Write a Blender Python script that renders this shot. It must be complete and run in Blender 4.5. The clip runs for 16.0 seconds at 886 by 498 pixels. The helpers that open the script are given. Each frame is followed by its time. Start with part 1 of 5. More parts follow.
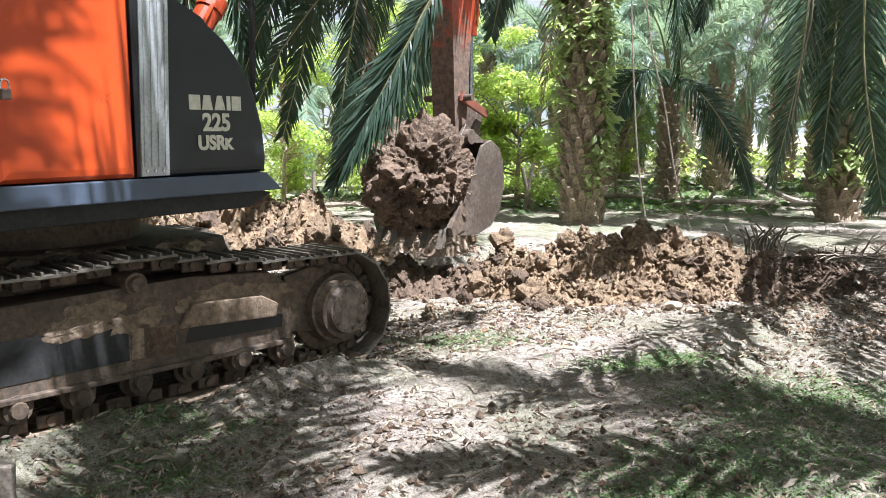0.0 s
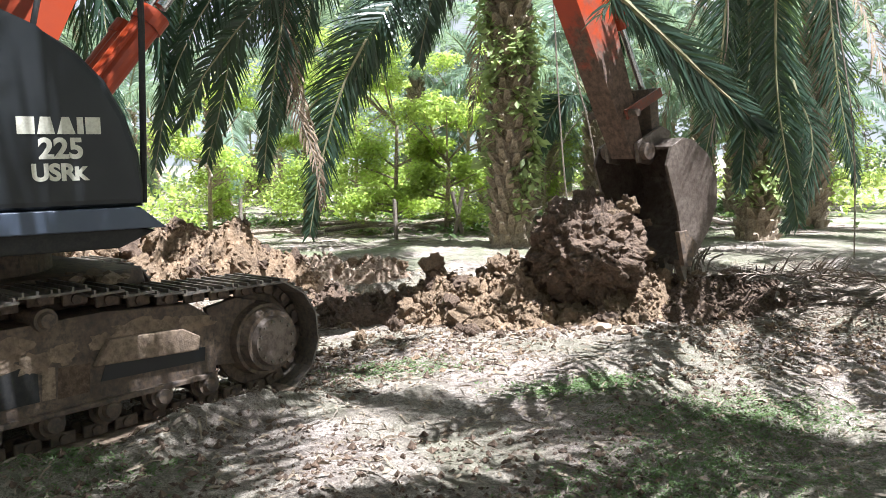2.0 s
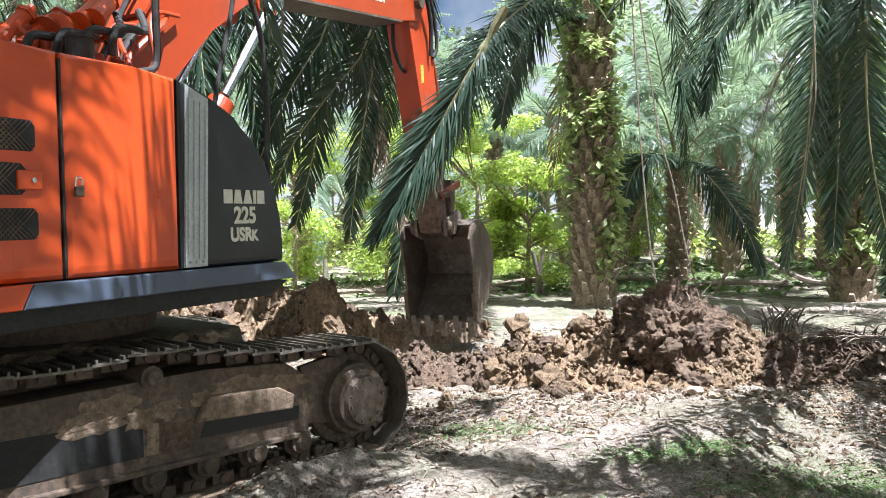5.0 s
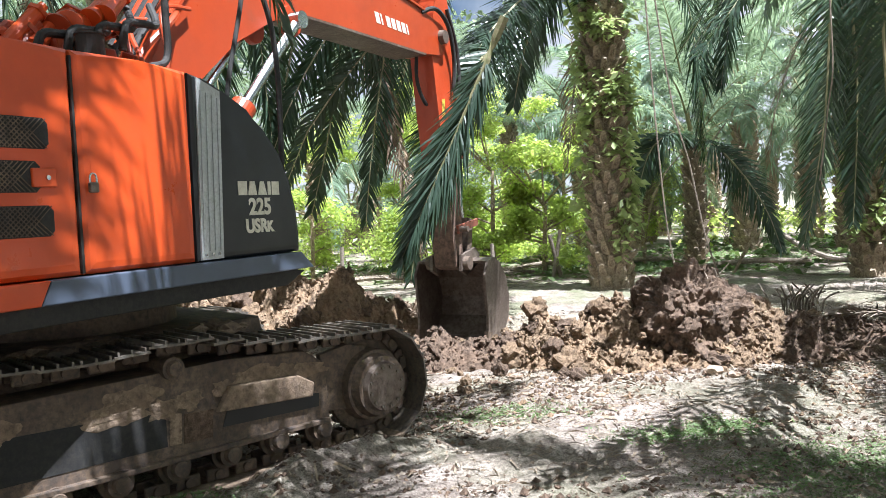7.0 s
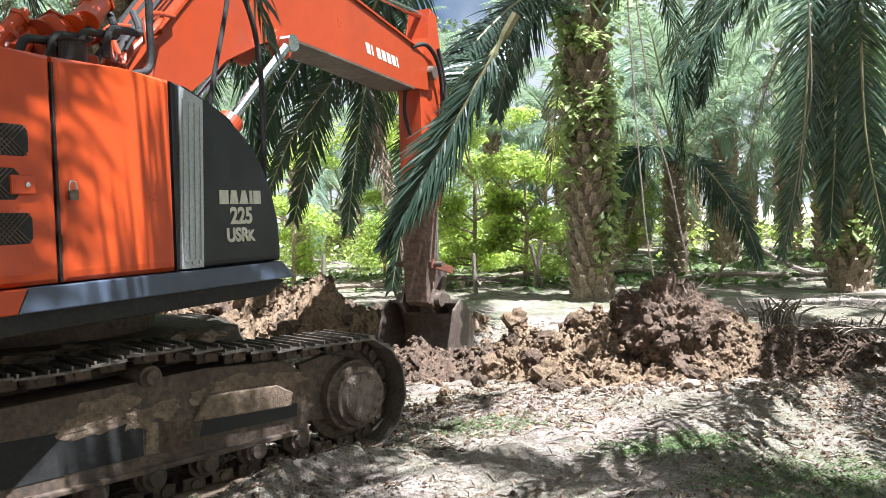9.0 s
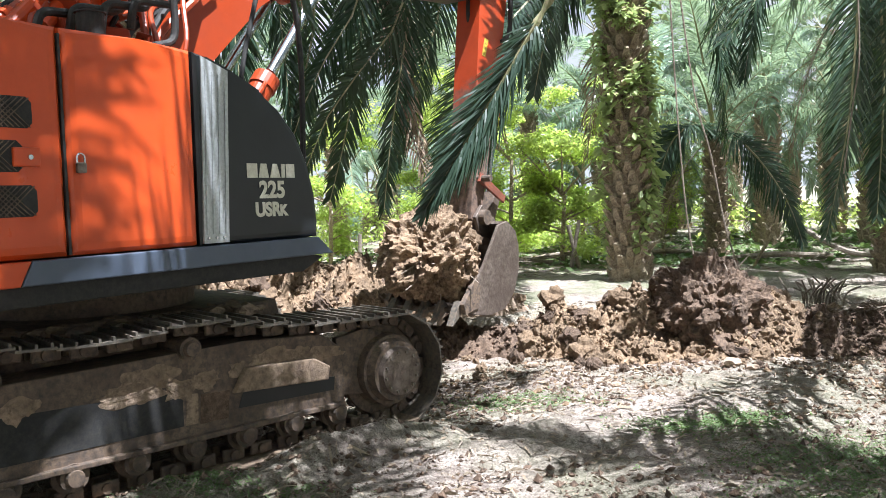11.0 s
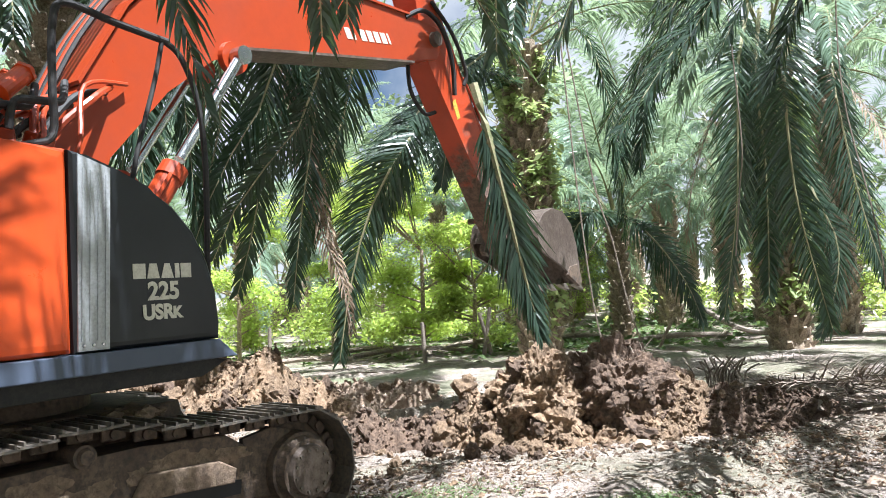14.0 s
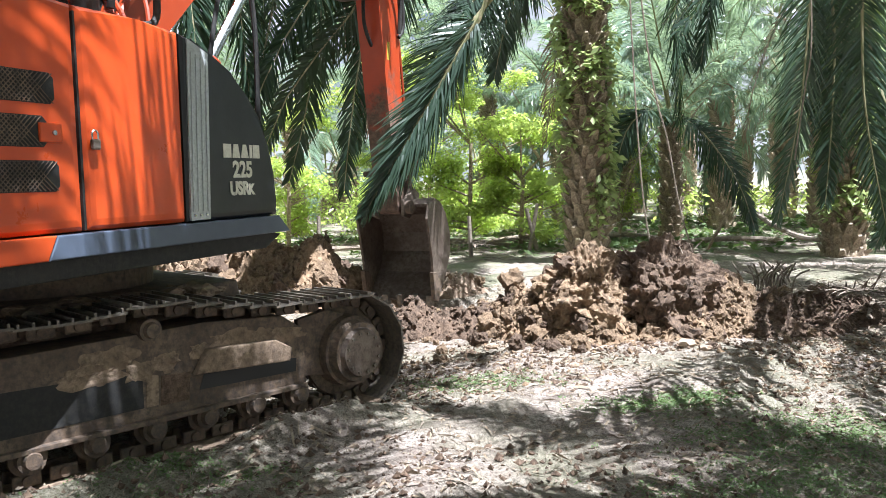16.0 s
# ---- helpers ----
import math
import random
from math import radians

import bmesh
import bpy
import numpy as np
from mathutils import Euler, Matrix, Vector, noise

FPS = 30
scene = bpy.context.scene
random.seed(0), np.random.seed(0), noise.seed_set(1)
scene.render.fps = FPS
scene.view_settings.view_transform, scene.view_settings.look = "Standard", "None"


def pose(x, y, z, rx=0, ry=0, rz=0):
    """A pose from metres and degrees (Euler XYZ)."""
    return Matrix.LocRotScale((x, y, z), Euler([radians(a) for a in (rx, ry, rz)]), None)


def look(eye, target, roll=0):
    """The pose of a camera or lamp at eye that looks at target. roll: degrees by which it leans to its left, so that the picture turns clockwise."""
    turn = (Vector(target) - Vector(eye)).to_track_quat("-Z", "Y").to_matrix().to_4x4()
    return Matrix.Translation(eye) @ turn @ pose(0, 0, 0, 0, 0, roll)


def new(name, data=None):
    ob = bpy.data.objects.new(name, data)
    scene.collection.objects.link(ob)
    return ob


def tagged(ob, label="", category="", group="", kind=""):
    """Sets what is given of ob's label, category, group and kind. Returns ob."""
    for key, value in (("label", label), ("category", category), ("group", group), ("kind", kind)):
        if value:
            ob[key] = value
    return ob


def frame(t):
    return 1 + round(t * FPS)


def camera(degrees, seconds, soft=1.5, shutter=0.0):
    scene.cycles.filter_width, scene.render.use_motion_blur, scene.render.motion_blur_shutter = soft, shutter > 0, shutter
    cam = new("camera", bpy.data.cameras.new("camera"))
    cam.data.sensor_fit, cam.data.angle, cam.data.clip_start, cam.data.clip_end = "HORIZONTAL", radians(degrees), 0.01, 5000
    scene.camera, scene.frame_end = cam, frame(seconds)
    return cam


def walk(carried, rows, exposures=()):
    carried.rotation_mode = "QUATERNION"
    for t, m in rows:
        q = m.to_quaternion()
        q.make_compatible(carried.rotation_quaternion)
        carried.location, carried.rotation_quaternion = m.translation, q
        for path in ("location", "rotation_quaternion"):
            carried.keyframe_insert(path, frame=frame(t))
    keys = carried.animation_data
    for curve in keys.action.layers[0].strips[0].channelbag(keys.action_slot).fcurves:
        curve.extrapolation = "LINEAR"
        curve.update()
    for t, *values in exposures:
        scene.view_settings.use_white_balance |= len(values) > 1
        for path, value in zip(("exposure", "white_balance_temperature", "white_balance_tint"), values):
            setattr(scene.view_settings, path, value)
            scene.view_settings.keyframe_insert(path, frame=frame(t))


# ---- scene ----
cam = camera(57.3, 16.0, soft=0.9)

# the hand-held camera: seconds, place, turn
PATH = (
    (0, 0.000, 0.000, 1.850, 82.10, 0.59, -0.08),
    (0.5, 0.027, 0.076, 1.823, 81.43, 0.36, -2.22),
    (1, 0.041, 0.116, 1.831, 82.00, 0.42, -3.67),
    (1.5, 0.034, 0.116, 1.848, 83.41, 0.78, -4.66),
    (2, 0.029, 0.089, 1.857, 83.73, 1.09, -4.97),
    (2.5, 0.019, 0.085, 1.846, 84.37, 1.24, -5.01),
    (3, 0.011, 0.072, 1.839, 85.20, 1.32, -4.59),
    (3.5, -0.017, 0.066, 1.861, 85.99, 1.43, -3.86),
    (4, -0.049, 0.033, 1.882, 86.89, 1.24, -2.27),
    (4.5, -0.061, 0.032, 1.880, 86.97, 1.52, -0.93),
    (5, -0.069, 0.041, 1.872, 88.06, 1.49, 0.44),
    (7.5, -0.055, 0.027, 1.872, 86.96, 3.02, 1.61),
    (8, -0.062, 0.001, 1.880, 87.95, 2.48, 1.28),
    (8.5, -0.062, 0.025, 1.900, 88.89, 2.00, 1.32),
    (9, -0.048, 0.015, 1.905, 87.55, 2.00, 0.34),
    (11.5, -0.055, 0.051, 1.832, 86.42, 2.14, 3.19),
    (12, -0.053, 0.053, 1.845, 92.61, 1.63, 1.16),
    (12.5, -0.039, 0.068, 1.872, 95.63, 1.69, -0.23),
    (13, -0.034, 0.053, 1.887, 97.59, 1.72, -2.25),
    (13.5, -0.031, 0.018, 1.884, 97.05, 2.46, -2.74),
    (14, -0.027, 0.036, 1.850, 92.42, 3.62, -3.30),
    (14.5, -0.065, 0.038, 1.843, 89.22, 2.40, -2.79),
    (15, -0.080, 0.045, 1.807, 87.39, 1.59, -2.36),
    (15.5, -0.090, 0.041, 1.823, 85.98, 1.54, -1.65),
    (16, -0.089, 0.014, 1.837, 85.11, 1.62, -0.07),
)
walk(cam, [(t, pose(*p)) for t, *p in PATH])

# ---- sky and sun ----
SUN_WAY = Vector((0.30, -0.22, 0.93)).normalized()
world = bpy.data.worlds.new("sky")
world.use_nodes = True
scene.world = world
wn = world.node_tree
sky = wn.nodes.new("ShaderNodeTexSky")
sky.sky_type, sky.sun_disc = "NISHITA", False
sky.sun_elevation = math.asin(SUN_WAY.z)
sky.sun_rotation = math.atan2(SUN_WAY.x, SUN_WAY.y)
sky.dust_density = 3.0
# broken white cloud over the whole sky
puffs = wn.nodes.new("ShaderNodeTexNoise")
puffs.inputs["Scale"].default_value, puffs.inputs["Detail"].default_value = 2.6, 7.0
cover = wn.nodes.new("ShaderNodeValToRGB")
cover.color_ramp.elements[0].position, cover.color_ramp.elements[1].position = 0.35, 0.47
veil = wn.nodes.new("ShaderNodeMix")
veil.data_type = "RGBA"
veil.inputs[7].default_value = (8.0, 8.1, 8.2, 1)
sky_way = wn.nodes.new("ShaderNodeTexCoord")
wn.links.new(sky_way.outputs["Generated"], puffs.inputs["Vector"])
wn.links.new(puffs.outputs[0], cover.inputs[0])
wn.links.new(cover.outputs[0], veil.inputs[0])
wn.links.new(sky.outputs[0], veil.inputs[6])
wn.links.new(veil.outputs[2], wn.nodes["Background"].inputs[0])
wn.nodes["Background"].inputs[1].default_value = 0.030
sun = new("sun", bpy.data.lights.new("sun", "SUN"))
sun.data.energy, sun.data.angle, sun.data.color = 5.0, radians(0.4), (1.0, 0.975, 0.95)
sun.matrix_world = look(tuple(SUN_WAY * 60), (0, 0, 0))
scene.view_settings.exposure = 1.90
scene.view_settings.use_white_balance = True
scene.view_settings.white_balance_temperature = 5750


# ---- materials ----
def material(name, build, rough=0.6, metal=0.0):
    m = bpy.data.materials.new(name)
    m.use_nodes = True
    nt = m.node_tree
    b = nt.nodes["Principled BSDF"]
    b.inputs["Roughness"].default_value, b.inputs["Metallic"].default_value = rough, metal
    build(nt, b)
    return m


def noise_node(nt, scale, detail=5.0, rough=0.6, space="Object"):
    co = nt.nodes.new("ShaderNodeTexCoord")
    n = nt.nodes.new("ShaderNodeTexNoise")
    n.inputs["Scale"].default_value, n.inputs["Detail"].default_value, n.inputs["Roughness"].default_value = scale, detail, rough
    nt.links.new(co.outputs[space], n.inputs["Vector"])
    return n


def ramp(nt, source, stops):
    r = nt.nodes.new("ShaderNodeValToRGB")
    els = r.color_ramp.elements
    while len(els) < len(stops):
        els.new(0.5)
    for e, (p, c) in zip(els, stops):
        e.position, e.color = p, (*c, 1)
    nt.links.new(source, r.inputs[0])
    return r


def mixed(nt, fac, a, b):
    m = nt.nodes.new("ShaderNodeMix")
    m.data_type = "RGBA"
    nt.links.new(fac, m.inputs[0])
    for socket, v in ((m.inputs[6], a), (m.inputs[7], b)):
        if isinstance(v, tuple):
            socket.default_value = (*v, 1)
        else:
            nt.links.new(v, socket)
    return m.outputs[2]


def bump(nt, b, height, strength, distance):
    n = nt.nodes.new("ShaderNodeBump")
    n.inputs["Strength"].default_value, n.inputs["Distance"].default_value = strength, distance
    nt.links.new(height, n.inputs["Height"])
    nt.links.new(n.outputs[0], b.inputs["Normal"])


def grainy(name, c0, c1, c2, scale, fine, rough=0.85, relief=0.02, metal=0.0, space="Object"):
    def build(nt, b):
        n1, n2 = noise_node(nt, scale, 6, 0.65, space), noise_node(nt, fine, 8, 0.7, space)
        r1 = ramp(nt, n1.outputs[0], ((0.36, c0), (0.62, c1)))
        r2 = ramp(nt, n2.outputs[0], ((0.42, (0, 0, 0)), (0.66, (1, 1, 1))))
        nt.links.new(mixed(nt, r2.outputs[0], r1.outputs[0], c2), b.inputs["Base Color"])
        bump(nt, b, n2.outputs[0], 0.7, relief)
    return material(name, build, rough, metal)


def leafy(name, dark, light, rough=0.42, through_light=0.35, glow=(0.25, 0.45, 0.05)):
    """Leaves: varied green, a little gloss, light passing through."""
    def build(nt, b):
        g = nt.nodes.new("ShaderNodeNewGeometry")
        o = nt.nodes.new("ShaderNodeObjectInfo")
        add = nt.nodes.new("ShaderNodeMath")
        add.operation = "MULTIPLY_ADD"
        nt.links.new(g.outputs["Random Per Island"], add.inputs[0])
        add.inputs[1].default_value = 0.6
        half = nt.nodes.new("ShaderNodeMath")
        half.operation = "MULTIPLY"
        nt.links.new(o.outputs["Random"], half.inputs[0])
        half.inputs[1].default_value = 0.4
        nt.links.new(half.outputs[0], add.inputs[2])
        r = ramp(nt, add.outputs[0], ((0.1, dark), (0.9, light)))
        n = noise_node(nt, 6.0, 3)
        col = mixed(nt, n.outputs[0], r.outputs[0], tuple(0.6 * a + 0.4 * c for a, c in zip(dark, light)))
        nt.links.new(col, b.inputs["Base Color"])
        tr = nt.nodes.new("ShaderNodeBsdfTranslucent")
        nt.links.new(mixed(nt, add.outputs[0], tuple(c * 0.6 for c in glow), glow), tr.inputs[0])
        mix = nt.nodes.new("ShaderNodeMixShader")
        mix.inputs[0].default_value = through_light
        nt.links.new(b.outputs[0], mix.inputs[1])
        nt.links.new(tr.outputs[0], mix.inputs[2])
        nt.links.new(mix.outputs[0], nt.nodes["Material Output"].inputs[0])
    return material(name, build, rough)


def ground_build(nt, b):
    """Pale trodden mud with dark damp stains, litter and a green film."""
    big, mid, fine = noise_node(nt, 0.55, 5), noise_node(nt, 3.2, 7, 0.7), noise_node(nt, 26, 8, 0.75)
    mud = ramp(nt, mid.outputs[0], ((0.30, (0.13, 0.104, 0.086)), (0.46, (0.37, 0.305, 0.255)), (0.64, (0.60, 0.52, 0.45))))
    litter = ramp(nt, fine.outputs[0], ((0.47, (0, 0, 0)), (0.62, (1, 1, 1))))
    c = mixed(nt, litter.outputs[0], mud.outputs[0], (0.12, 0.09, 0.072))
    grit = noise_node(nt, 95, 4, 0.7)
    specks = ramp(nt, grit.outputs[0], ((0.50, (0, 0, 0)), (0.60, (1, 1, 1))))
    c = mixed(nt, specks.outputs[0], c, (0.15, 0.118, 0.094))
    co = nt.nodes.new("ShaderNodeTexCoord")
    sep = nt.nodes.new("ShaderNodeSeparateXYZ")
    nt.links.new(co.outputs["Object"], sep.inputs[0])
    # moss and seedlings grow in the trampled clearing's edge and past the pile
    ramp_x = nt.nodes.new("ShaderNodeMapRange")
    ramp_x.inputs[1].default_value, ramp_x.inputs[2].default_value = 12.5, 19.0
    nt.links.new(sep.outputs[1], ramp_x.inputs[0])
    green = nt.nodes.new("ShaderNodeMath")
    green.operation = "MULTIPLY"
    gm = ramp(nt, big.outputs[0], ((0.44, (0, 0, 0)), (0.60, (1, 1, 1))))
    far = nt.nodes.new("ShaderNodeMath")
    far.operation = "MULTIPLY_ADD"
    far.inputs[1].default_value, far.inputs[2].default_value = 0.45, 0.34
    nt.links.new(ramp_x.outputs[0], far.inputs[0])
    nt.links.new(gm.outputs[0], green.inputs[0])
    nt.links.new(far.outputs[0], green.inputs[1])
    c = mixed(nt, green.outputs[0], c, (0.115, 0.155, 0.055))
    nt.links.new(c, b.inputs["Base Color"])
    bump(nt, b, fine.outputs[0], 1.0, 0.05)


def paint_build(c, worn):
    def build(nt, b):
        n = noise_node(nt, 2.2, 6, 0.7)
        f = noise_node(nt, 40, 4)
        r = ramp(nt, n.outputs[0], ((0.35, c), (0.62, tuple(0.86 * v for v in c)), (0.80, worn)))
        nt.links.new(r.outputs[0], b.inputs["Base Color"])
        q = ramp(nt, n.outputs[0], ((0.3, (0.26,) * 3), (0.7, (0.5,) * 3)))
        nt.links.new(q.outputs[0], b.inputs["Roughness"])
        bump(nt, b, f.outputs[0], 0.08, 0.004)
    return build


MUD = material("trodden mud", ground_build, 0.9)
SOIL = grainy("dug clay soil", (0.07, 0.045, 0.028), (0.21, 0.133, 0.074), (0.33, 0.235, 0.15), 4.5, 19, 0.92, 0.05)
DARK_SOIL = grainy("dark topsoil", (0.048, 0.032, 0.023), (0.115, 0.073, 0.048), (0.19, 0.128, 0.085), 3.0, 22, 0.92, 0.05)
PALE_CLAY = grainy("pale clay", (0.30, 0.22, 0.16), (0.48, 0.38, 0.29), (0.20, 0.13, 0.08), 2.4, 15, 0.9, 0.04)
ORANGE = material("orange paint", paint_build((0.56, 0.070, 0.010), (0.44, 0.07, 0.02)), 0.33)
# boom orange: weathered, and darker than the house as painted leaf shade
ARM_ORANGE = material("weathered orange paint darkened for shade", paint_build((0.34, 0.044, 0.010), (0.20, 0.048, 0.022)), 0.45)


def arm_build(nt, b):
    """Weathered orange paint; dried mud covers the lower end in ragged patches."""
    n, f = noise_node(nt, 2.2, 6, 0.7), noise_node(nt, 14, 6, 0.7)
    paint = ramp(nt, n.outputs[0], ((0.35, (0.42, 0.050, 0.011)), (0.62, (0.34, 0.042, 0.010)), (0.80, (0.20, 0.05, 0.025))))
    mud = ramp(nt, f.outputs[0], ((0.35, (0.06, 0.04, 0.03)), (0.65, (0.19, 0.12, 0.085))))
    co = nt.nodes.new("ShaderNodeTexCoord")
    sep = nt.nodes.new("ShaderNodeSeparateXYZ")
    nt.links.new(co.outputs["Object"], sep.inputs[0])
    down = nt.nodes.new("ShaderNodeMapRange")
    down.inputs[1].default_value, down.inputs[2].default_value = 0.2, 3.2
    nt.links.new(sep.outputs[1], down.inputs[0])
    both = nt.nodes.new("ShaderNodeMath")
    both.operation = "MULTIPLY_ADD"
    nt.links.new(n.outputs[0], both.inputs[0])
    both.inputs[1].default_value = 0.9
    nt.links.new(down.outputs[0], both.inputs[2])
    k = ramp(nt, both.outputs[0], ((0.84, (0, 0, 0)), (1.06, (1, 1, 1))))
    nt.links.new(mixed(nt, k.outputs[0], paint.outputs[0], mud.outputs[0]), b.inputs["Base Color"])
    q = ramp(nt, k.outputs[0], ((0.0, (0.4,) * 3), (1.0, (0.85,) * 3)))
    nt.links.new(q.outputs[0], b.inputs["Roughness"])
    bump(nt, b, f.outputs[0], 0.25, 0.01)


ARM_PAINT = material("orange paint under mud", arm_build, 0.5)
CHARCOAL = material("charcoal paint", paint_build((0.010, 0.012, 0.014), (0.018, 0.019, 0.021)), 0.38)
SLATE = material("slate blue paint", paint_build((0.075, 0.095, 0.135), (0.055, 0.063, 0.082)), 0.4)
BLACK = grainy("black rubber", (0.010, 0.010, 0.011), (0.018, 0.018, 0.018), (0.03, 0.027, 0.023), 3, 30, 0.72, 0.004)
SILVER = grainy("ribbed silver strip", (0.40, 0.42, 0.43), (0.50, 0.52, 0.53), (0.34, 0.35, 0.35), 3, 40, 0.38, 0.003, 0.3)
CREAM = grainy("cream lettering", (0.62, 0.60, 0.50), (0.70, 0.68, 0.58), (0.50, 0.47, 0.38), 5, 40, 0.5, 0.001)
CHROME = grainy("chromed rod", (0.55, 0.57, 0.60), (0.66, 0.68, 0.70), (0.40, 0.41, 0.42), 5, 50, 0.18, 0.001, 1.0)
STEEL = grainy("muddy steel", (0.085, 0.058, 0.042), (0.20, 0.142, 0.098), (0.055, 0.045, 0.040), 3.0, 20, 0.68, 0.012, 0.15)
SHOE = grainy("scuffed track shoe", (0.075, 0.068, 0.06), (0.17, 0.155, 0.135), (0.24, 0.19, 0.14), 4.0, 25, 0.5, 0.008, 0.45)
CAKED = grainy("caked mud", (0.20, 0.14, 0.095), (0.34, 0.25, 0.175), (0.12, 0.085, 0.06), 3.5, 20, 0.92, 0.025)
BUCKET = grainy("worn bucket steel", (0.10, 0.075, 0.06), (0.21, 0.17, 0.14), (0.075, 0.052, 0.04), 2.5, 18, 0.5, 0.01, 0.35)
BARK = grainy("palm bark", (0.13, 0.092, 0.06), (0.32, 0.245, 0.165), (0.46, 0.385, 0.29), 3.5, 24, 0.92, 0.05)
# same leaf twice: shade put into the dark green, sunlight into the pale
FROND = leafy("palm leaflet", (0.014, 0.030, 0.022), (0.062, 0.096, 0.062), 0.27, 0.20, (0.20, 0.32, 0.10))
LIT_FROND = leafy("palm leaflet painted sunlit", (0.04, 0.075, 0.055), (0.27, 0.36, 0.28), 0.22, 0.42, (0.50, 0.64, 0.37))
BRIGHT = leafy("young broad leaf", (0.08, 0.15, 0.03), (0.42, 0.52, 0.13), 0.30, 0.6, (0.72, 0.85, 0.20))
# haze over the far leaves is mixed into their pale colours
WOODS = leafy("distant foliage painted hazy", (0.025, 0.05, 0.028), (0.33, 0.41, 0.27), 0.4, 0.45, (0.50, 0.63, 0.34))
FERN = leafy("climbing fern leaf", (0.20, 0.28, 0.10), (0.52, 0.58, 0.30), 0.34, 0.5, (0.58, 0.68, 0.26))
WEED = leafy("ground weed", (0.07, 0.11, 0.045), (0.15, 0.21, 0.08), 0.55, 0.3, (0.24, 0.36, 0.09))
DRY = grainy("dry frond", (0.10, 0.074, 0.054), (0.22, 0.175, 0.13), (0.36, 0.30, 0.24), 3, 30, 0.85, 0.01)
DEAD = grainy("dead hanging leaflet", (0.13, 0.085, 0.05), (0.25, 0.17, 0.10), (0.34, 0.27, 0.19), 3, 30, 0.85, 0.01)
RACHIS = grainy("frond stalk", (0.13, 0.16, 0.06), (0.24, 0.23, 0.11), (0.30, 0.25, 0.15), 4, 30, 0.6, 0.006)
WOOD = grainy("grey weathered wood", (0.20, 0.165, 0.13), (0.34, 0.29, 0.235), (0.12, 0.09, 0.07), 5, 30, 0.85, 0.01)


# ---- mesh helpers ----
def mesh_of(name, verts, faces, mat, smooth=False):
    me = bpy.data.meshes.new(name)
    me.from_pydata([tuple(v) for v in verts], [], faces)
    me.materials.append(mat)
    if smooth:
        me.polygons.foreach_set("use_smooth", [True] * len(me.polygons))
    me.update()
    return me


def part(name, bm, mat, parent, label="", smooth=False, m=None):
    """One mesh object from a bmesh or a mesh, under its thing."""
    if isinstance(bm, bpy.types.Mesh):
        me = bm
    else:
        me = bpy.data.meshes.new(name)
        bmesh.ops.recalc_face_normals(bm, faces=bm.faces)
        bm.to_mesh(me)
        bm.free()
        me.materials.append(mat)
        if smooth:
            me.polygons.foreach_set("use_smooth", [True] * len(me.polygons))
    ob = new(name, me)
    ob.parent = parent
    if m is not None:
        ob.matrix_basis = m
    return tagged(ob, label)


def empty(name, m, label, category, group="", kind=""):
    ob = new(name)
    ob.matrix_basis = m
    ob.empty_display_size = 0.2
    return tagged(ob, label, category, group, kind)


def box(bm, m, size, bevel=0.0):
    r = bmesh.ops.create_cube(bm, size=1, matrix=m @ Matrix.Diagonal((*size, 1)))
    if bevel:
        es = list({e for v in r["verts"] for e in v.link_edges})
        bmesh.ops.bevel(bm, geom=es, offset=bevel, segments=2, affect="EDGES", profile=0.5)
    return bm


def cyl(bm, p, q, r0, r1=None, n=14):
    p, q = Vector(p), Vector(q)
    m = Matrix.Translation((p + q) / 2) @ (q - p).to_track_quat("Z", "Y").to_matrix().to_4x4()
    bmesh.ops.create_cone(bm, cap_ends=True, segments=n, radius1=r0, radius2=r0 if r1 is None else r1, depth=(q - p).length, matrix=m)
    return bm


def slab(bm, profile, x0, x1, bevel=0.0):
    """A side profile (y, z) pulled from x0 to x1."""
    a = [bm.verts.new((x0, y, z)) for y, z in profile]
    b = [bm.verts.new((x1, y, z)) for y, z in profile]
    n = len(a)
    fs = [bm.faces.new(a), bm.faces.new(b[::-1])]
    fs += [bm.faces.new((a[i], b[i], b[(i + 1) % n], a[(i + 1) % n])) for i in range(n)]
    if bevel:
        es = list(fs[0].edges) + list(fs[1].edges)
        bmesh.ops.bevel(bm, geom=es, offset=bevel, segments=3, affect="EDGES", profile=0.6)
    return bm


def tube(bm, pts, r, n=8):
    """A bent pipe through points."""
    pts = [Vector(p) for p in pts]
    rings = []
    for i, p in enumerate(pts):
        d = (pts[min(i + 1, len(pts) - 1)] - pts[max(i - 1, 0)]).normalized()
        u = d.orthogonal().normalized() if i == 0 else (u - d * u.dot(d)).normalized()
        w = d.cross(u)
        rings.append([bm.verts.new(p + (u * math.cos(k * 2 * math.pi / n) + w * math.sin(k * 2 * math.pi / n)) * r) for k in range(n)])
    for a, b in zip(rings, rings[1:]):
        for k in range(n):
            bm.faces.new((a[k], a[(k + 1) % n], b[(k + 1) % n], b[k]))
    bm.faces.new(rings[0][::-1])
    bm.faces.new(rings[-1])
    return bm


def curve_pts(pts, k=6):
    """Smooth points through a few."""
    pts = [Vector(p) for p in pts]
    out = []
    for i in range(len(pts) - 1):
        p0, p1, p2, p3 = pts[max(i - 1, 0)], pts[i], pts[i + 1], pts[min(i + 2, len(pts) - 1)]
        for j in range(k):
            t = j / k
            out.append(0.5 * ((2 * p1) + (p2 - p0) * t + (2 * p0 - 5 * p1 + 4 * p2 - p3) * t * t + (3 * p1 - p0 - 3 * p2 + p3) * t ** 3))
    return out + [pts[-1]]


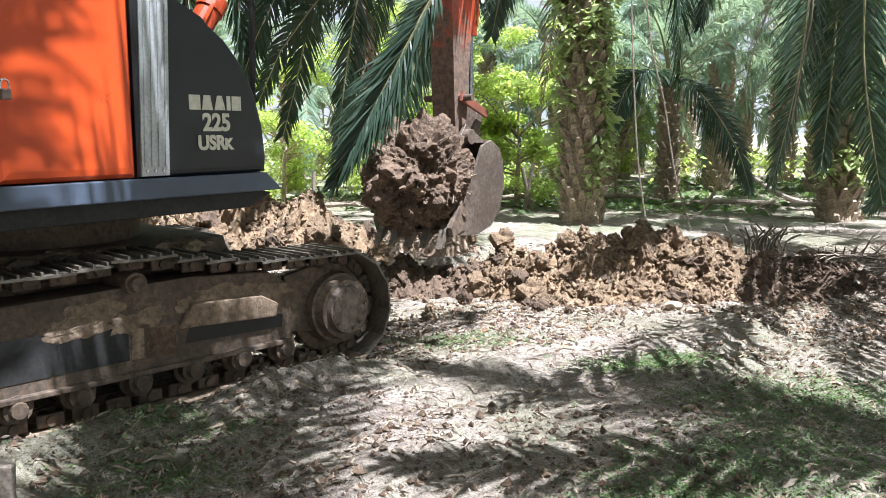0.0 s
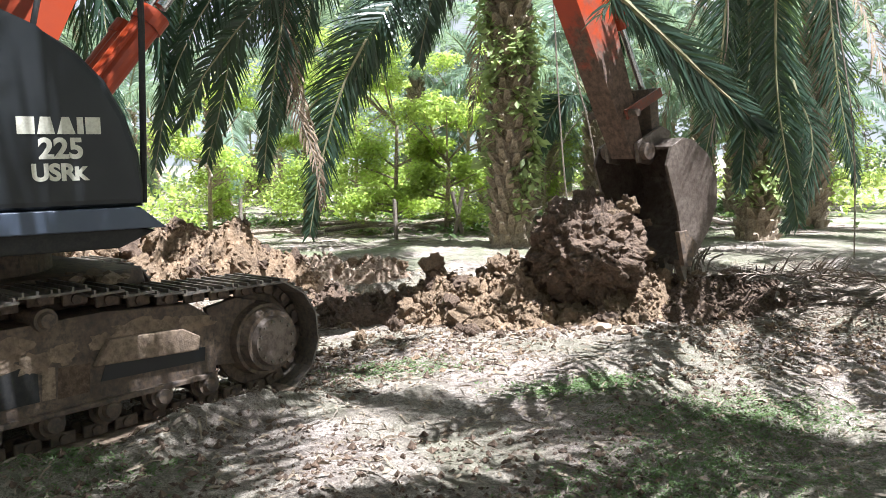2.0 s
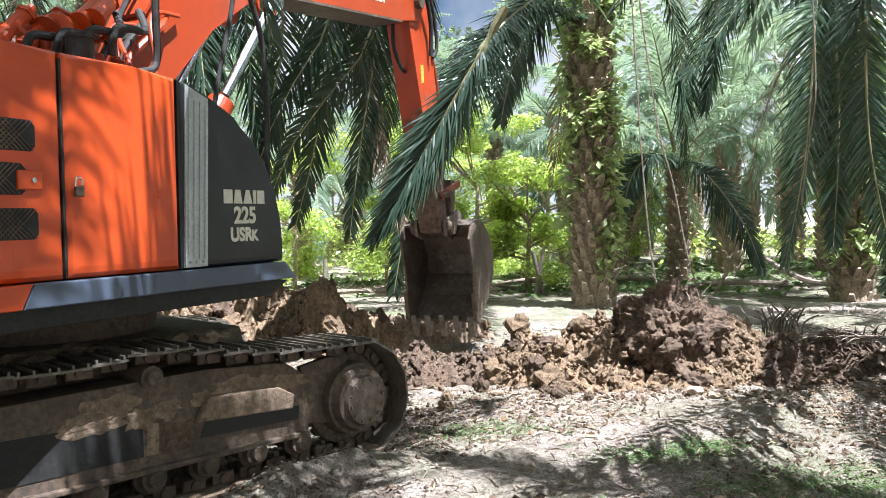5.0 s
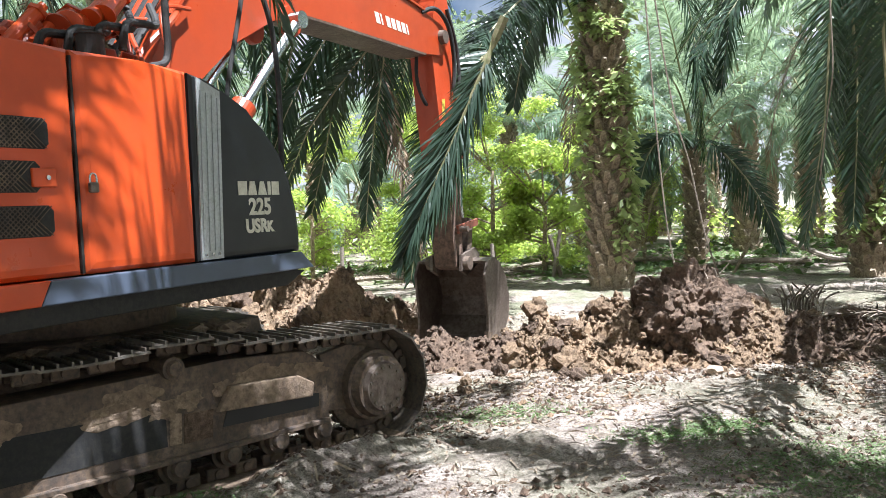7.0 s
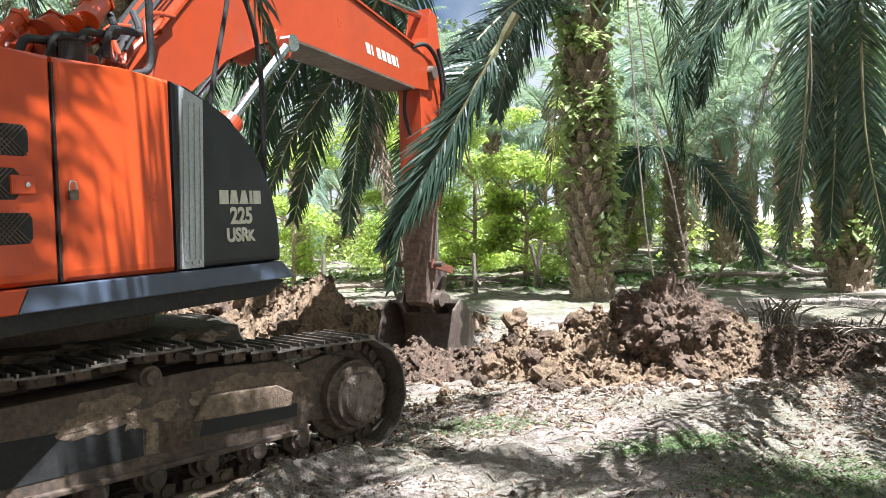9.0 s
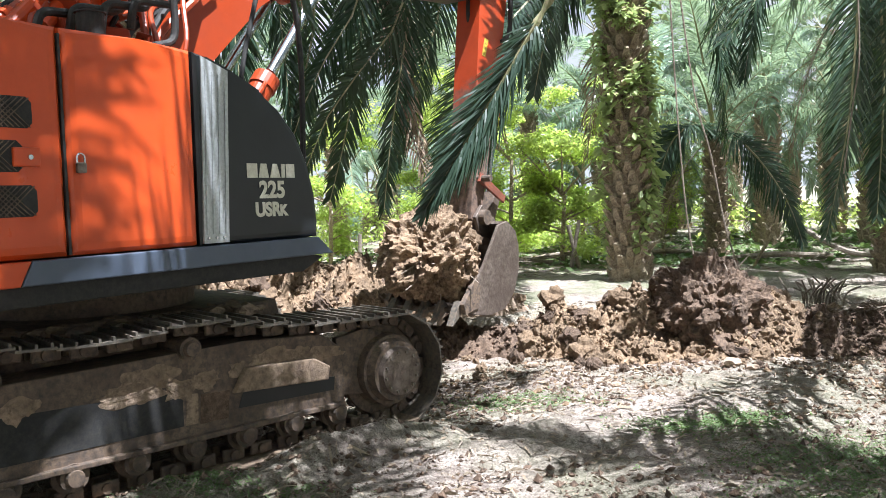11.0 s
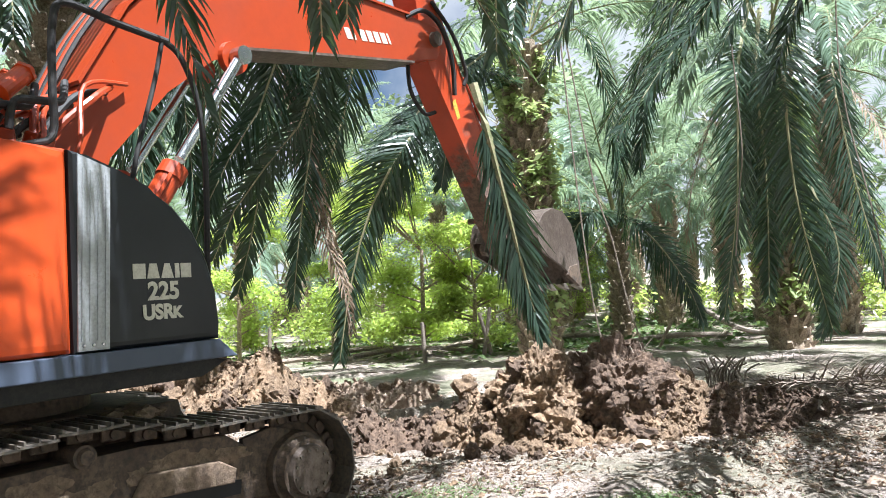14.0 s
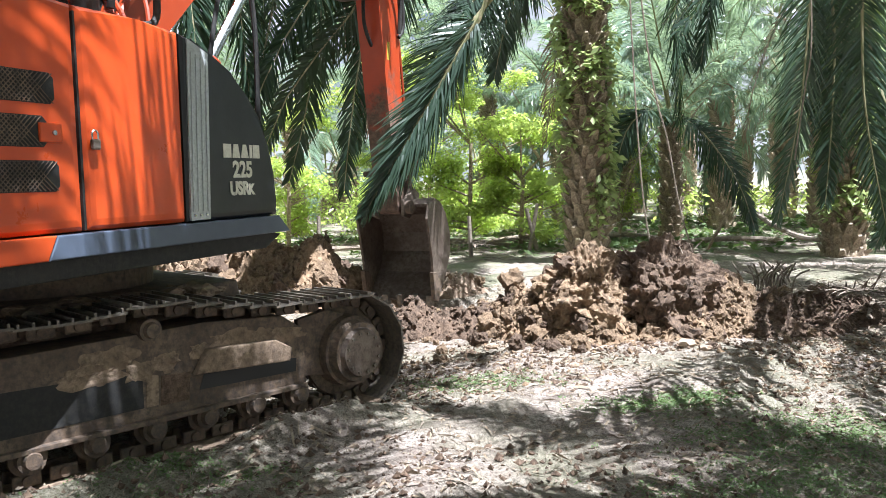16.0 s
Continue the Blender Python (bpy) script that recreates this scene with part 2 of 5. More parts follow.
def lump_mesh(name, size, mat, seed, div=3, rough=0.35):
    """An uneven clod."""
    bm = bmesh.new()
    bmesh.ops.create_icosphere(bm, subdivisions=div, radius=1)
    off = Vector((seed * 7.3, seed * 3.1, seed * 1.7))
    for v in bm.verts:
        d = v.co.normalized()
        k = 1 + rough * noise.noise(d * 1.6 + off) + rough * 0.6 * noise.noise(d * 4 + off) + (rough * 0.38 * noise.noise(d * 9 + off) if div > 2 else 0) + (rough * 0.22 * noise.noise(d * 19 + off) if div > 3 else 0)
        v.co = Vector((d.x * size[0], d.y * size[1], d.z * size[2])) * k
    me = bpy.data.meshes.new(name)
    bm.to_mesh(me)
    bm.free()
    me.materials.append(mat)
    return me


GRIDS = {}


def field(x, y, scale, seed):
    """Smooth value noise on arrays, -1 to 1."""
    if seed not in GRIDS:
        GRIDS[seed] = np.random.RandomState(seed).rand(256, 256) * 2 - 1
    g = GRIDS[seed]
    x, y = x * scale + 512.3, y * scale + 512.7
    i, j = np.floor(x).astype(int), np.floor(y).astype(int)
    u, v = x - i, y - j
    u, v = u * u * (3 - 2 * u), v * v * (3 - 2 * v)
    a, b, c, d = g[i % 256, j % 256], g[(i + 1) % 256, j % 256], g[i % 256, (j + 1) % 256], g[(i + 1) % 256, (j + 1) % 256]
    return (a * (1 - u) + b * u) * (1 - v) + (c * (1 - u) + d * u) * v


def leaf_cloud(name, centres, spread, n, size, mat, seed, droop=0.3):
    """Many small pointed leaves round some centres; each is a bent pair of triangles."""
    rng = np.random.RandomState(seed)
    c = np.asarray(centres, float)
    sp = np.asarray(spread, float)
    pick = rng.randint(len(c), size=n)
    d = rng.normal(size=(n, 3))
    d /= np.linalg.norm(d, axis=1)[:, None]
    p = c[pick] + d * (rng.rand(n, 1) ** 0.45) * (sp[pick] if sp.ndim == 2 else sp)
    a = rng.rand(n) * 2 * np.pi
    way = np.stack([np.cos(a), np.sin(a), rng.normal(size=n) * 0.4 - droop], 1)
    way /= np.linalg.norm(way, axis=1)[:, None]
    side = np.cross(way, rng.normal(size=(n, 3)) * 0.45 + [0, 0, 1])
    side /= np.linalg.norm(side, axis=1)[:, None]
    L = (size * (0.6 + 0.8 * rng.rand(n)))[:, None]
    mid = p + way * L * 0.5
    v = np.empty((n * 4, 3))
    v[0::4], v[1::4], v[2::4], v[3::4] = p, mid + side * L * 0.24, p + way * L - [0, 0, 0.12] * L, mid - side * L * 0.24
    f = np.arange(n * 4).reshape(n, 4)
    return mesh_of(name, v.tolist(), f.tolist(), mat)


RUST = grainy("dull red rusty paint", (0.16, 0.040, 0.022), (0.26, 0.065, 0.03), (0.10, 0.06, 0.045), 4, 25, 0.6, 0.006)


# seconds, swing, settling, boom, arm and bucket angles
JOINTS = (
    (0, -34.2, 0.014, 27.9, -90.5, -127),
    (0.5, -44.4, 0.016, 29.0, -82.2, -127),
    (1, -52.1, 0.019, 29.3, -73.3, -114),
    (1.5, -59.0, 0.019, 27.3, -65.4, -100),
    (2, -59.3, 0.017, 25.2, -64.2, -74),
    (2.5, -55.2, 0.010, 22.8, -62.4, -55),
    (3, -50.9, 0.020, 23.1, -58.5, -42),
    (3.5, -42.5, 0.018, 25.0, -56.8, -54),
    (4, -32.2, 0.009, 29.1, -65.8, -56),
    (4.5, -25.2, 0.008, 27.0, -81.3, -62),
    (5, -25.1, 0.007, 26.3, -76.1, -81),
    (6.2, -25.2, 0.004, 22.0, -70.0, -82),
    (7.5, -25.7, -0.001, 18.3, -91.3, -98),
    (8, -24.1, 0.003, 17.1, -87.2, -106),
    (8.5, -24.5, 0.000, 16.7, -87.4, -114),
    (9, -25.6, -0.002, 16.3, -92.5, -116),
    (10, -26.5, -0.002, 17.2, -99.0, -130),
    (10.7, -29.5, -0.002, 22.5, -101.0, -136),
    (11.5, -36.4, -0.003, 27.8, -96.8, -123),
    (12, -41.4, -0.016, 29.6, -78.1, -106),
    (12.5, -45.3, -0.030, 26.8, -70.8, -94),
    (13, -46.9, -0.036, 23.7, -62.7, -75),
    (13.5, -42.2, -0.034, 22.0, -58.7, -50),
    (14, -38.7, -0.030, 27.9, -57.0, -25),
    (14.5, -34.2, -0.001, 31.9, -59.1, -52),
    (15, -27.5, -0.006, 29.0, -78.0, -55),
    (15.5, -24.4, -0.006, 26.1, -83.6, -83),
    (16, -20.9, 0.006, 23.6, -83.9, -80),
)


# ---- ground ----
HEADING = -44.5
RUT_WAY = Vector((math.sin(radians(48)), math.cos(radians(48))))


def ground_height(x, y):
    z = 0.05 * field(x, y, 0.35, 1) + 0.028 * field(x, y, 1.3, 2) + 0.016 * field(x, y, 4.1, 3) + 0.016 * field(x, y, 8.7, 4) + 0.011 * field(x, y, 17.0, 5)
    # two strips pressed by the tracks, with the marks of the grousers
    for off in (-0.25, 2.1):
        along = x * RUT_WAY.x + y * RUT_WAY.y
        across = x * RUT_WAY.y - y * RUT_WAY.x + 3.85 - off
        inside = np.clip(1.35 - np.abs(across) / 0.34, 0, 1) * np.clip((10.5 - along) / 1.0, 0, 1)
        z += inside * (-0.022 + 0.012 * np.sin(along * 2 * np.pi / 0.2 + 0.8 * field(x, y, 0.9, 7)) * (0.55 + 0.45 * field(x, y, 0.8, 9)))
        z += 0.02 * np.exp(-((np.abs(across) - 0.42) / 0.10) ** 2) * np.clip((10.5 - along), 0, 1) * (0.5 + field(x, y, 2.2, 8))
    tx, ty = x + 3.117, y - 6.10
    ta = tx * math.sin(radians(-HEADING)) + ty * math.cos(radians(HEADING))
    tc = tx * math.cos(radians(HEADING)) - ty * math.sin(radians(-HEADING))
    z += 0.23 * np.exp(-((tc - 1.58) / 0.20) ** 2) * np.clip((2.3 - np.abs(ta)) * 3, 0, 1) * (0.75 + 0.4 * field(x, y, 1.9, 12))
    # the pit where the bucket digs
    d = np.sqrt(((x + 0.55) / 1.0) ** 2 + ((y - 11.35) / 0.95) ** 2)
    z -= 0.85 * np.clip(1.25 - d, 0, 1) ** 0.7 * (d < 1.25)
    return z * np.clip((120 - np.hypot(x, y)) / 60, 0, 1)


def build_ground():
    def axis(lo, hi, step, far):
        mid = list(np.arange(lo, hi, step))
        out, s, a, b = [], step, lo, mid[-1]
        while b < far:
            s *= 1.28
            a, b = a - s, b + s
            out.append((a, b))
        return np.array([a for a, _ in out[::-1]] + mid + [b for _, b in out])
    xs, ys = axis(-6.5, 8.0, 0.045, 1500), axis(2.4, 13.5, 0.045, 1500)
    gx, gy = np.meshgrid(xs, ys)
    gz = ground_height(gx, gy)
    v = np.stack([gx.ravel(), gy.ravel(), gz.ravel()], 1)
    w, h = len(xs), len(ys)
    k = (np.arange(h - 1)[:, None] * w + np.arange(w - 1)[None]).ravel()
    f = np.stack([k, k + 1, k + w + 1, k + w], 1)
    return tagged(new("ground", mesh_of("ground", v.tolist(), f.tolist(), MUD, True)), "pale trodden mud ground with track marks and litter", "ground", kind="structure")


build_ground()


def ground_at(x, y):
    return float(ground_height(np.array([float(x)]), np.array([float(y)]))[0])


# ---- excavator ----
CENTRE = (-3.16, 5.93)
FOOT, BOOM_LONG, ARM_LONG, MID = (0.468, 2.216), 5.816, 3.107, 0.15
excavator = empty("excavator", pose(*CENTRE, 0), "orange and charcoal crawler excavator digging beside a soil heap", "excavator")


def lower(m=Matrix()):
    return pose(0.043, 0.17, 0, 0, 0, HEADING) @ m


def track_path(s):
    """A point of the track's loop, its outward angle; s runs from 0 to 1."""
    half, r = 1.83, 0.445
    straight, turn = 2 * half, math.pi * r
    d = (s % 1) * (2 * straight + 2 * turn)
    if d < straight:
        return -half + d, 0.045, -90
    d -= straight
    if d < turn:
        a = -90 + math.degrees(d / r)
        return half + r * math.cos(radians(a)), 0.49 + r * math.sin(radians(a)), a
    d -= turn
    if d < straight:
        y = half - d
        rise = 0.16 * min(1.0, (half - y) / 1.5, (y + half) / 0.5)
        dip = 0.05 * (abs(math.sin((y - 0.15) / 1.68 * math.pi)) if y > 0.15 else abs(math.sin((y - 0.15) / 1.2 * math.pi)))
        return y, 0.935 + rise - dip, 90
    a = 90 + math.degrees((d - straight) / r)
    return -half + r * math.cos(radians(a)), 0.49 + r * math.sin(radians(a)), a


def shoe_mesh():
    bm = bmesh.new()
    box(bm, pose(0, 0, 0), (0.60, 0.226, 0.016))
    for y in (-0.085, 0.0, 0.085):
        box(bm, pose(0, y, 0.020), (0.598, 0.014, 0.026))
    me = bpy.data.meshes.new("track_shoe")
    bm.to_mesh(me)
    bm.free()
    me.materials.append(SHOE)
    return me


def build_track(x0, detail):
    sgn = 1 if x0 > 0 else -1
    frame_part = bmesh.new()
    slab(frame_part, [(-1.55, 0.29), (1.40, 0.29), (1.40, 0.40), (1.38, 0.74), (1.20, 0.86), (0.55, 0.90), (-1.45, 0.86), (-1.55, 0.70)], x0 - 0.20, x0 + 0.15, 0.02)
    box(frame_part, pose(x0 + sgn * 0.16, -0.08, 0.305), (0.07, 2.92, 0.035), 0.006)
    tf = part("track_frame", frame_part, STEEL, excavator, "mud-caked steel side frame with scraped paint", m=lower())
    for i in range(16 if detail else 5):
        me = lump_mesh("mud_crust", (0.014, random.uniform(0.05, 0.20), random.uniform(0.03, 0.08)), CAKED, i, 3, 0.6)
        part("mud_crust", me, None, tf, m=pose(x0 + sgn * 0.150, random.uniform(-1.4, 1.3), random.uniform(0.64, 0.76)))
    for i in range(30 if detail else 0):
        s = random.uniform(0.03, 0.10)
        me = lump_mesh("mud_lump", (s, s * 1.2, s * 0.6), STEEL if i % 2 else CAKED, i + 40, 2, 0.5)
        y = random.uniform(-1.7, 0.9)
        part("mud_lump", me, None, tf, m=pose(x0 - sgn * random.uniform(0.1, 0.28), y, 1.08))
    step = bmesh.new()
    slab(step, [(0.45, 0.56), (1.22, 0.52), (1.24, 0.62), (1.1, 0.70), (0.55, 0.72)], x0 + sgn * 0.15, x0 + sgn * 0.21, 0.015)
    part("cover_plate", step, CAKED, excavator, "mud-smeared steel cover plate", m=lower())
    if detail:
        for nm, prof, mt, lb in (("paint_patch", [(-1.54, 0.40), (0.10, 0.40), (0.10, 0.62), (-0.20, 0.66), (-1.54, 0.70)], BLACK, "worn black paint on the side frame"),
                                 ("bare_patch", [(0.115, 0.40), (0.20, 0.40), (0.21, 0.60), (0.13, 0.61)], CAKED, "pale scraped patch on the side frame"),
                                 ("rust_patch", [(0.215, 0.39), (0.42, 0.39), (0.44, 0.58), (0.23, 0.59)], DARK_SOIL, "brown rusted patch on the side frame"),
                                 ("blue_patch", [(0.50, 0.44), (1.30, 0.42), (1.31, 0.52), (0.56, 0.60)], CHARCOAL, "dark blue scuffed paint on the side frame")):
            part(nm, slab(bmesh.new(), prof, x0 + sgn * 0.148, x0 + sgn * 0.154), mt, tf, lb)
    # final drive with its bolted round cover
    drive = bmesh.new()
    cyl(drive, (x0 - sgn * 0.1, 1.83, 0.49), (x0 + sgn * 0.20, 1.83, 0.49), 0.30, 0.28, 40)
    cyl(drive, (x0 + sgn * 0.02, 1.83, 0.49), (x0 + sgn * 0.06, 1.83, 0.49), 0.375, 0.37, 40)
    cyl(drive, (x0 + sgn * 0.2, 1.83, 0.49), (x0 + sgn * 0.28, 1.83, 0.49), 0.255, 0.235, 40)
    d = part("final_drive", drive, STEEL, excavator, "muddy steel final drive housing", m=lower())
    part("drive_bracket", slab(bmesh.new(), [(1.36, 0.36), (1.36, 0.80), (1.62, 0.84), (1.80, 0.80), (1.80, 0.30)], x0 + sgn * 0.065, x0 + sgn * 0.12, 0.01), STEEL, excavator, "muddy steel bracket round the drive", m=lower())
    cap = bmesh.new()
    cyl(cap, (x0 + sgn * 0.28, 1.83, 0.49), (x0 + sgn * 0.325, 1.83, 0.49), 0.20, 0.185, 40)
    part("drive_cover", cap, BUCKET, excavator, "round grey bolted cover of the final drive", m=lower())
    bolt = bmesh.new()
    cyl(bolt, (0, 0, 0), (sgn * 0.014, 0, 0), 0.015, 0.014, 6)
    bme = bpy.data.meshes.new("bolt")
    bolt.to_mesh(bme)
    bolt.free()
    bme.materials.append(SHOE)
    for k in range(12):
        a = k * math.pi / 6 + 0.2
        part("bolt", bme, SHOE, excavator, m=lower(pose(x0 + sgn * 0.325, 1.83 + 0.158 * math.cos(a), 0.49 + 0.158 * math.sin(a))))
    teeth = bmesh.new()
    cyl(teeth, (x0 - 0.04, 1.83, 0.49), (x0 + 0.04, 1.83, 0.49), 0.33, 0.33, 30)
    wheel = part("sprocket", teeth, STEEL, excavator, "toothed steel drive sprocket", m=lower())
    for k in range(21):
        a = k * 2 * math.pi / 21
        part("sprocket_tooth", box(bmesh.new(), pose(0, 0, 0), (0.07, 0.07, 0.05)), STEEL, wheel, m=pose(x0, 1.83 + 0.35 * math.cos(a), 0.49 + 0.35 * math.sin(a), math.degrees(a)))
    idler = bmesh.new()
    cyl(idler, (x0 - 0.08, -1.83, 0.49), (x0 + 0.08, -1.83, 0.49), 0.33, 0.33, 30)
    part("idler_wheel", idler, STEEL, excavator, "steel idler wheel", m=lower())
    for y in (0.15, -1.05):
        r = bmesh.new()
        cyl(r, (x0 - 0.15, y, 0.915), (x0 + sgn * 0.21, y, 0.915), 0.075, 0.075, 20)
        cyl(r, (x0 + sgn * 0.21, y, 0.915), (x0 + sgn * 0.245, y, 0.915), 0.055, 0.045, 20)
        part("carrier_roller", r, STEEL, excavator, m=lower())
    for k in range(8):
        y = -1.38 + k * 0.385
        r = bmesh.new()
        cyl(r, (x0 - 0.17, y, 0.245), (x0 + 0.17, y, 0.245), 0.085, 0.085, 18)
        cyl(r, (x0 + sgn * 0.06, y, 0.245), (x0 + sgn * 0.10, y, 0.245), 0.115, 0.115, 18)
        cyl(r, (x0 + sgn * 0.17, y, 0.245), (x0 + sgn * 0.21, y, 0.245), 0.06, 0.05, 14)
        part("track_roller", r, STEEL, excavator, "muddy steel track roller", m=lower())
    n = 46
    chain = bmesh.new()
    for k in range(n):
        y, z, a = track_path((k + 0.5) / n)
        iy, iz = y - 0.06 * math.cos(radians(a)), z - 0.06 * math.sin(radians(a))
        for x in (x0 - 0.075, x0 + 0.075):
            box(chain, pose(x, iy, iz, a - 90), (0.035, 0.17, 0.085), 0.012)
        cyl(chain, (x0 - 0.115, iy, iz), (x0 + 0.115, iy, iz), 0.034, 0.034, 10)
    part("track_chain", chain, STEEL, excavator, "muddy steel link chain", m=lower())
    me = shoe_mesh()
    low = me.copy()
    low.materials[0] = CAKED
    for k in range(n):
        y, z, a = track_path(k / n)
        part("track_shoe", low if z < 0.1 else me, SHOE, excavator, m=lower(pose(x0 + random.uniform(-0.004, 0.004), y, z, a - 90 + random.uniform(-2, 2))))


build_track(1.20, True)
build_track(-1.20, False)
bm = bmesh.new()
slab(bm, [(-1.2, 0.42), (1.2, 0.42), (1.05, 1.12), (-1.05, 1.12)], -1.0, 1.0, 0.03)
for sx in (-1, 1):
    for y in (-0.8, 0.8):
        box(bm, pose(sx * 0.95, y, 0.55, 0, 0, 0), (0.5, 0.4, 0.25), 0.03)
part("undercarriage_frame", bm, STEEL, excavator, "muddy steel centre frame", m=lower())
bm = bmesh.new()
cyl(bm, (0, 0, 0.9), (0, 0, 1.36), 0.78, 0.78, 40)
part("swing_bearing", bm, STEEL, excavator, "dark greasy swing ring", m=lower())

# the house that swings on the ring; its own axes: x to its right, y ahead
house = bmesh.new()
slab(house, [(-1.75, 1.33), (1.05, 1.33), (1.28, 1.43), (1.10, 1.46), (-1.75, 1.46)], -1.36, 1.385, 0.02)
house = part("house", house, BLACK, excavator, "black underside of the swinging house")
XR = 1.405


def hull(name, profile, x0, x1, mat, label, bevel=0.03):
    return part(name, slab(bmesh.new(), profile, x0, x1, bevel), mat, house, label)


hull("deck_band", [(-1.12, 1.45), (1.33, 1.45), (1.17, 1.585), (-1.05, 1.585)], 0.45, XR + 0.035, SLATE, "slate blue painted deck edge", 0.012)
hull("rear_band", [(-1.75, 1.45), (-1.124, 1.45), (-1.054, 1.585), (-1.75, 1.585)], 0.45, XR + 0.033, ORANGE, "orange painted deck edge", 0.012)
hull("front_deck", [(0.2, 1.46), (1.25, 1.46), (1.25, 1.57), (0.2, 1.57)], -1.36, 0.445, CHARCOAL, "dark front deck plate", 0.01)
hull("side_door", [(-0.80, 1.59), (0.088, 1.59), (0.105, 2.862), (-0.30, 2.875), (-0.79, 2.88)], 0.50, XR, ORANGE, "glossy orange side door with sun flecks", 0.07)
hull("engine_door", [(-1.75, 1.59), (-0.812, 1.59), (-0.802, 2.88), (-1.3, 2.89), (-1.75, 2.85)], 0.50, XR, ORANGE, "orange engine door with black grilles", 0.07)
hull("door_seam", [(-0.815, 1.60), (-0.797, 1.60), (-0.792, 2.84), (-0.806, 2.84)], 0.52, XR - 0.012, BLACK, "black rubber seam", 0.0)
NOSE = [(0.098, 1.587), (1.205, 1.587), (1.215, 1.70), (1.195, 1.92), (1.13, 2.15), (1.02, 2.36), (0.86, 2.53), (0.66, 2.655), (0.42, 2.76), (0.22, 2.83), (0.115, 2.858)]
hull("nose_panel", NOSE, 0.50, XR - 0.002, CHARCOAL, "charcoal curved front corner panel", 0.05)
strip = bmesh.new()
slab(strip, [(0.115, 1.60), (0.325, 1.60), (0.385, 2.755), (0.165, 2.83)], XR - 0.01, XR + 0.006, 0.0)
for k in range(4):
    y = 0.135 + k * 0.053
    slab(strip, [(y, 1.66), (y + 0.026, 1.66), (y + 0.083, 2.735 - k * 0.012), (y + 0.055, 2.745 - k * 0.012)], XR + 0.004, XR + 0.014, 0.003)
part("trim_strip", strip, SILVER, house, "ribbed silver trim strip with rivets")
for k in range(3):
    part("rivet", cyl(bmesh.new(), (XR + 0.004, 0.150 + k * 0.064, 1.635), (XR + 0.018, 0.150 + k * 0.064, 1.635), 0.011, 0.008, 10), CHROME, house)
hull("engine_hood", [(-1.75, 1.46), (-0.50, 1.46), (-0.50, 2.62), (-0.62, 2.72), (-1.70, 2.70)], -1.36, 0.495, ORANGE, "orange engine hood behind the boom", 0.05)
hull("counterweight", [(-2.05, 1.46), (-1.76, 1.40), (-1.76, 2.72), (-1.95, 2.70), (-2.10, 2.3)], -1.30, 1.30, ORANGE, "rounded orange counterweight", 0.09)
# cab on the far side, with glass
cab = bmesh.new()
for y in (-0.45, 1.15):
    for x in (-1.34, -0.42):
        cyl(cab, (x, y, 1.5), (x, y - (0.25 if y > 0 else 0), 3.0), 0.05, 0.05, 8)
slab(cab, [(-0.5, 2.95), (0.95, 2.95), (0.90, 3.05), (-0.45, 3.07)], -1.38, -0.38, 0.03)
slab(cab, [(-0.5, 1.5), (1.2, 1.5), (1.2, 1.95), (-0.5, 1.95)], -1.38, -0.38, 0.03)
part("cab", cab, CHARCOAL, house, "charcoal operator cab frame")


def glass_build(nt, b):
    b.inputs["Transmission Weight"].default_value = 1.0
    b.inputs["Base Color"].default_value = (0.75, 0.85, 0.82, 1)


GLASS = material("cab glass", glass_build, 0.03)
for nm, prof, xa, xb in (("side_window", [(-0.4, 1.96), (1.12, 1.96), (0.92, 2.94), (-0.4, 2.94)], -0.415, -0.405),):
    part("window", slab(bmesh.new(), prof, xa, xb), GLASS, house, "tinted cab window").visible_shadow = False
# three grilles with crossed wire, latch and padlock
for zc in (2.385, 2.15, 1.91):
    back = -1.05 if zc == 2.15 else -0.985
    y0 = -1.66
    bm = bmesh.new()
    slab(bm, [(y0, zc - 0.085), (back - 0.03, zc - 0.085), (back, zc - 0.055), (back, zc + 0.055), (back - 0.03, zc + 0.085), (y0, zc + 0.085)], XR - 0.02, XR + 0.004, 0.004)
    gr = part("grille", bm, BLACK, house, "black recessed ventilation grille")
    wire = bmesh.new()
    for k in range(44):
        y = y0 + 0.0 + k * 0.03 - 0.17
        for s in (-1, 1):
            a = (y, zc - 0.08 * s)
            b = (y + 0.17, zc + 0.08 * s)
            if min(a[0], b[0]) > y0 and max(a[0], b[0]) < back - 0.01:
                cyl(wire, (XR + 0.007, *a), (XR + 0.007, *b), 0.0035, 0.0035, 4)
    part("wire_mesh", wire, STEEL, gr, "crossed grey wire mesh")
bm = bmesh.new()
box(bm, pose(XR + 0.006, -1.035, 2.145), (0.03, 0.15, 0.105), 0.008)
latch = part("door_latch", bm, ORANGE, house, "recessed orange door latch with a key hole")
part("key_plate", cyl(bmesh.new(), (XR + 0.018, -1.02, 2.145), (XR + 0.030, -1.02, 2.145), 0.016, 0.014, 12), CHROME, latch)
bm = bmesh.new()
box(bm, pose(XR + 0.03, -0.735, 2.09, 0, 0, 0), (0.03, 0.058, 0.06), 0.008)
lock = part("padlock", bm, BUCKET, house, "grey steel padlock on the side door")
part("shackle", tube(bmesh.new(), curve_pts([(XR + 0.03, -0.757, 2.11), (XR + 0.03, -0.757, 2.155), (XR + 0.03, -0.735, 2.172), (XR + 0.03, -0.713, 2.155), (XR + 0.03, -0.713, 2.11)], 4), 0.006, 6), CHROME, lock)
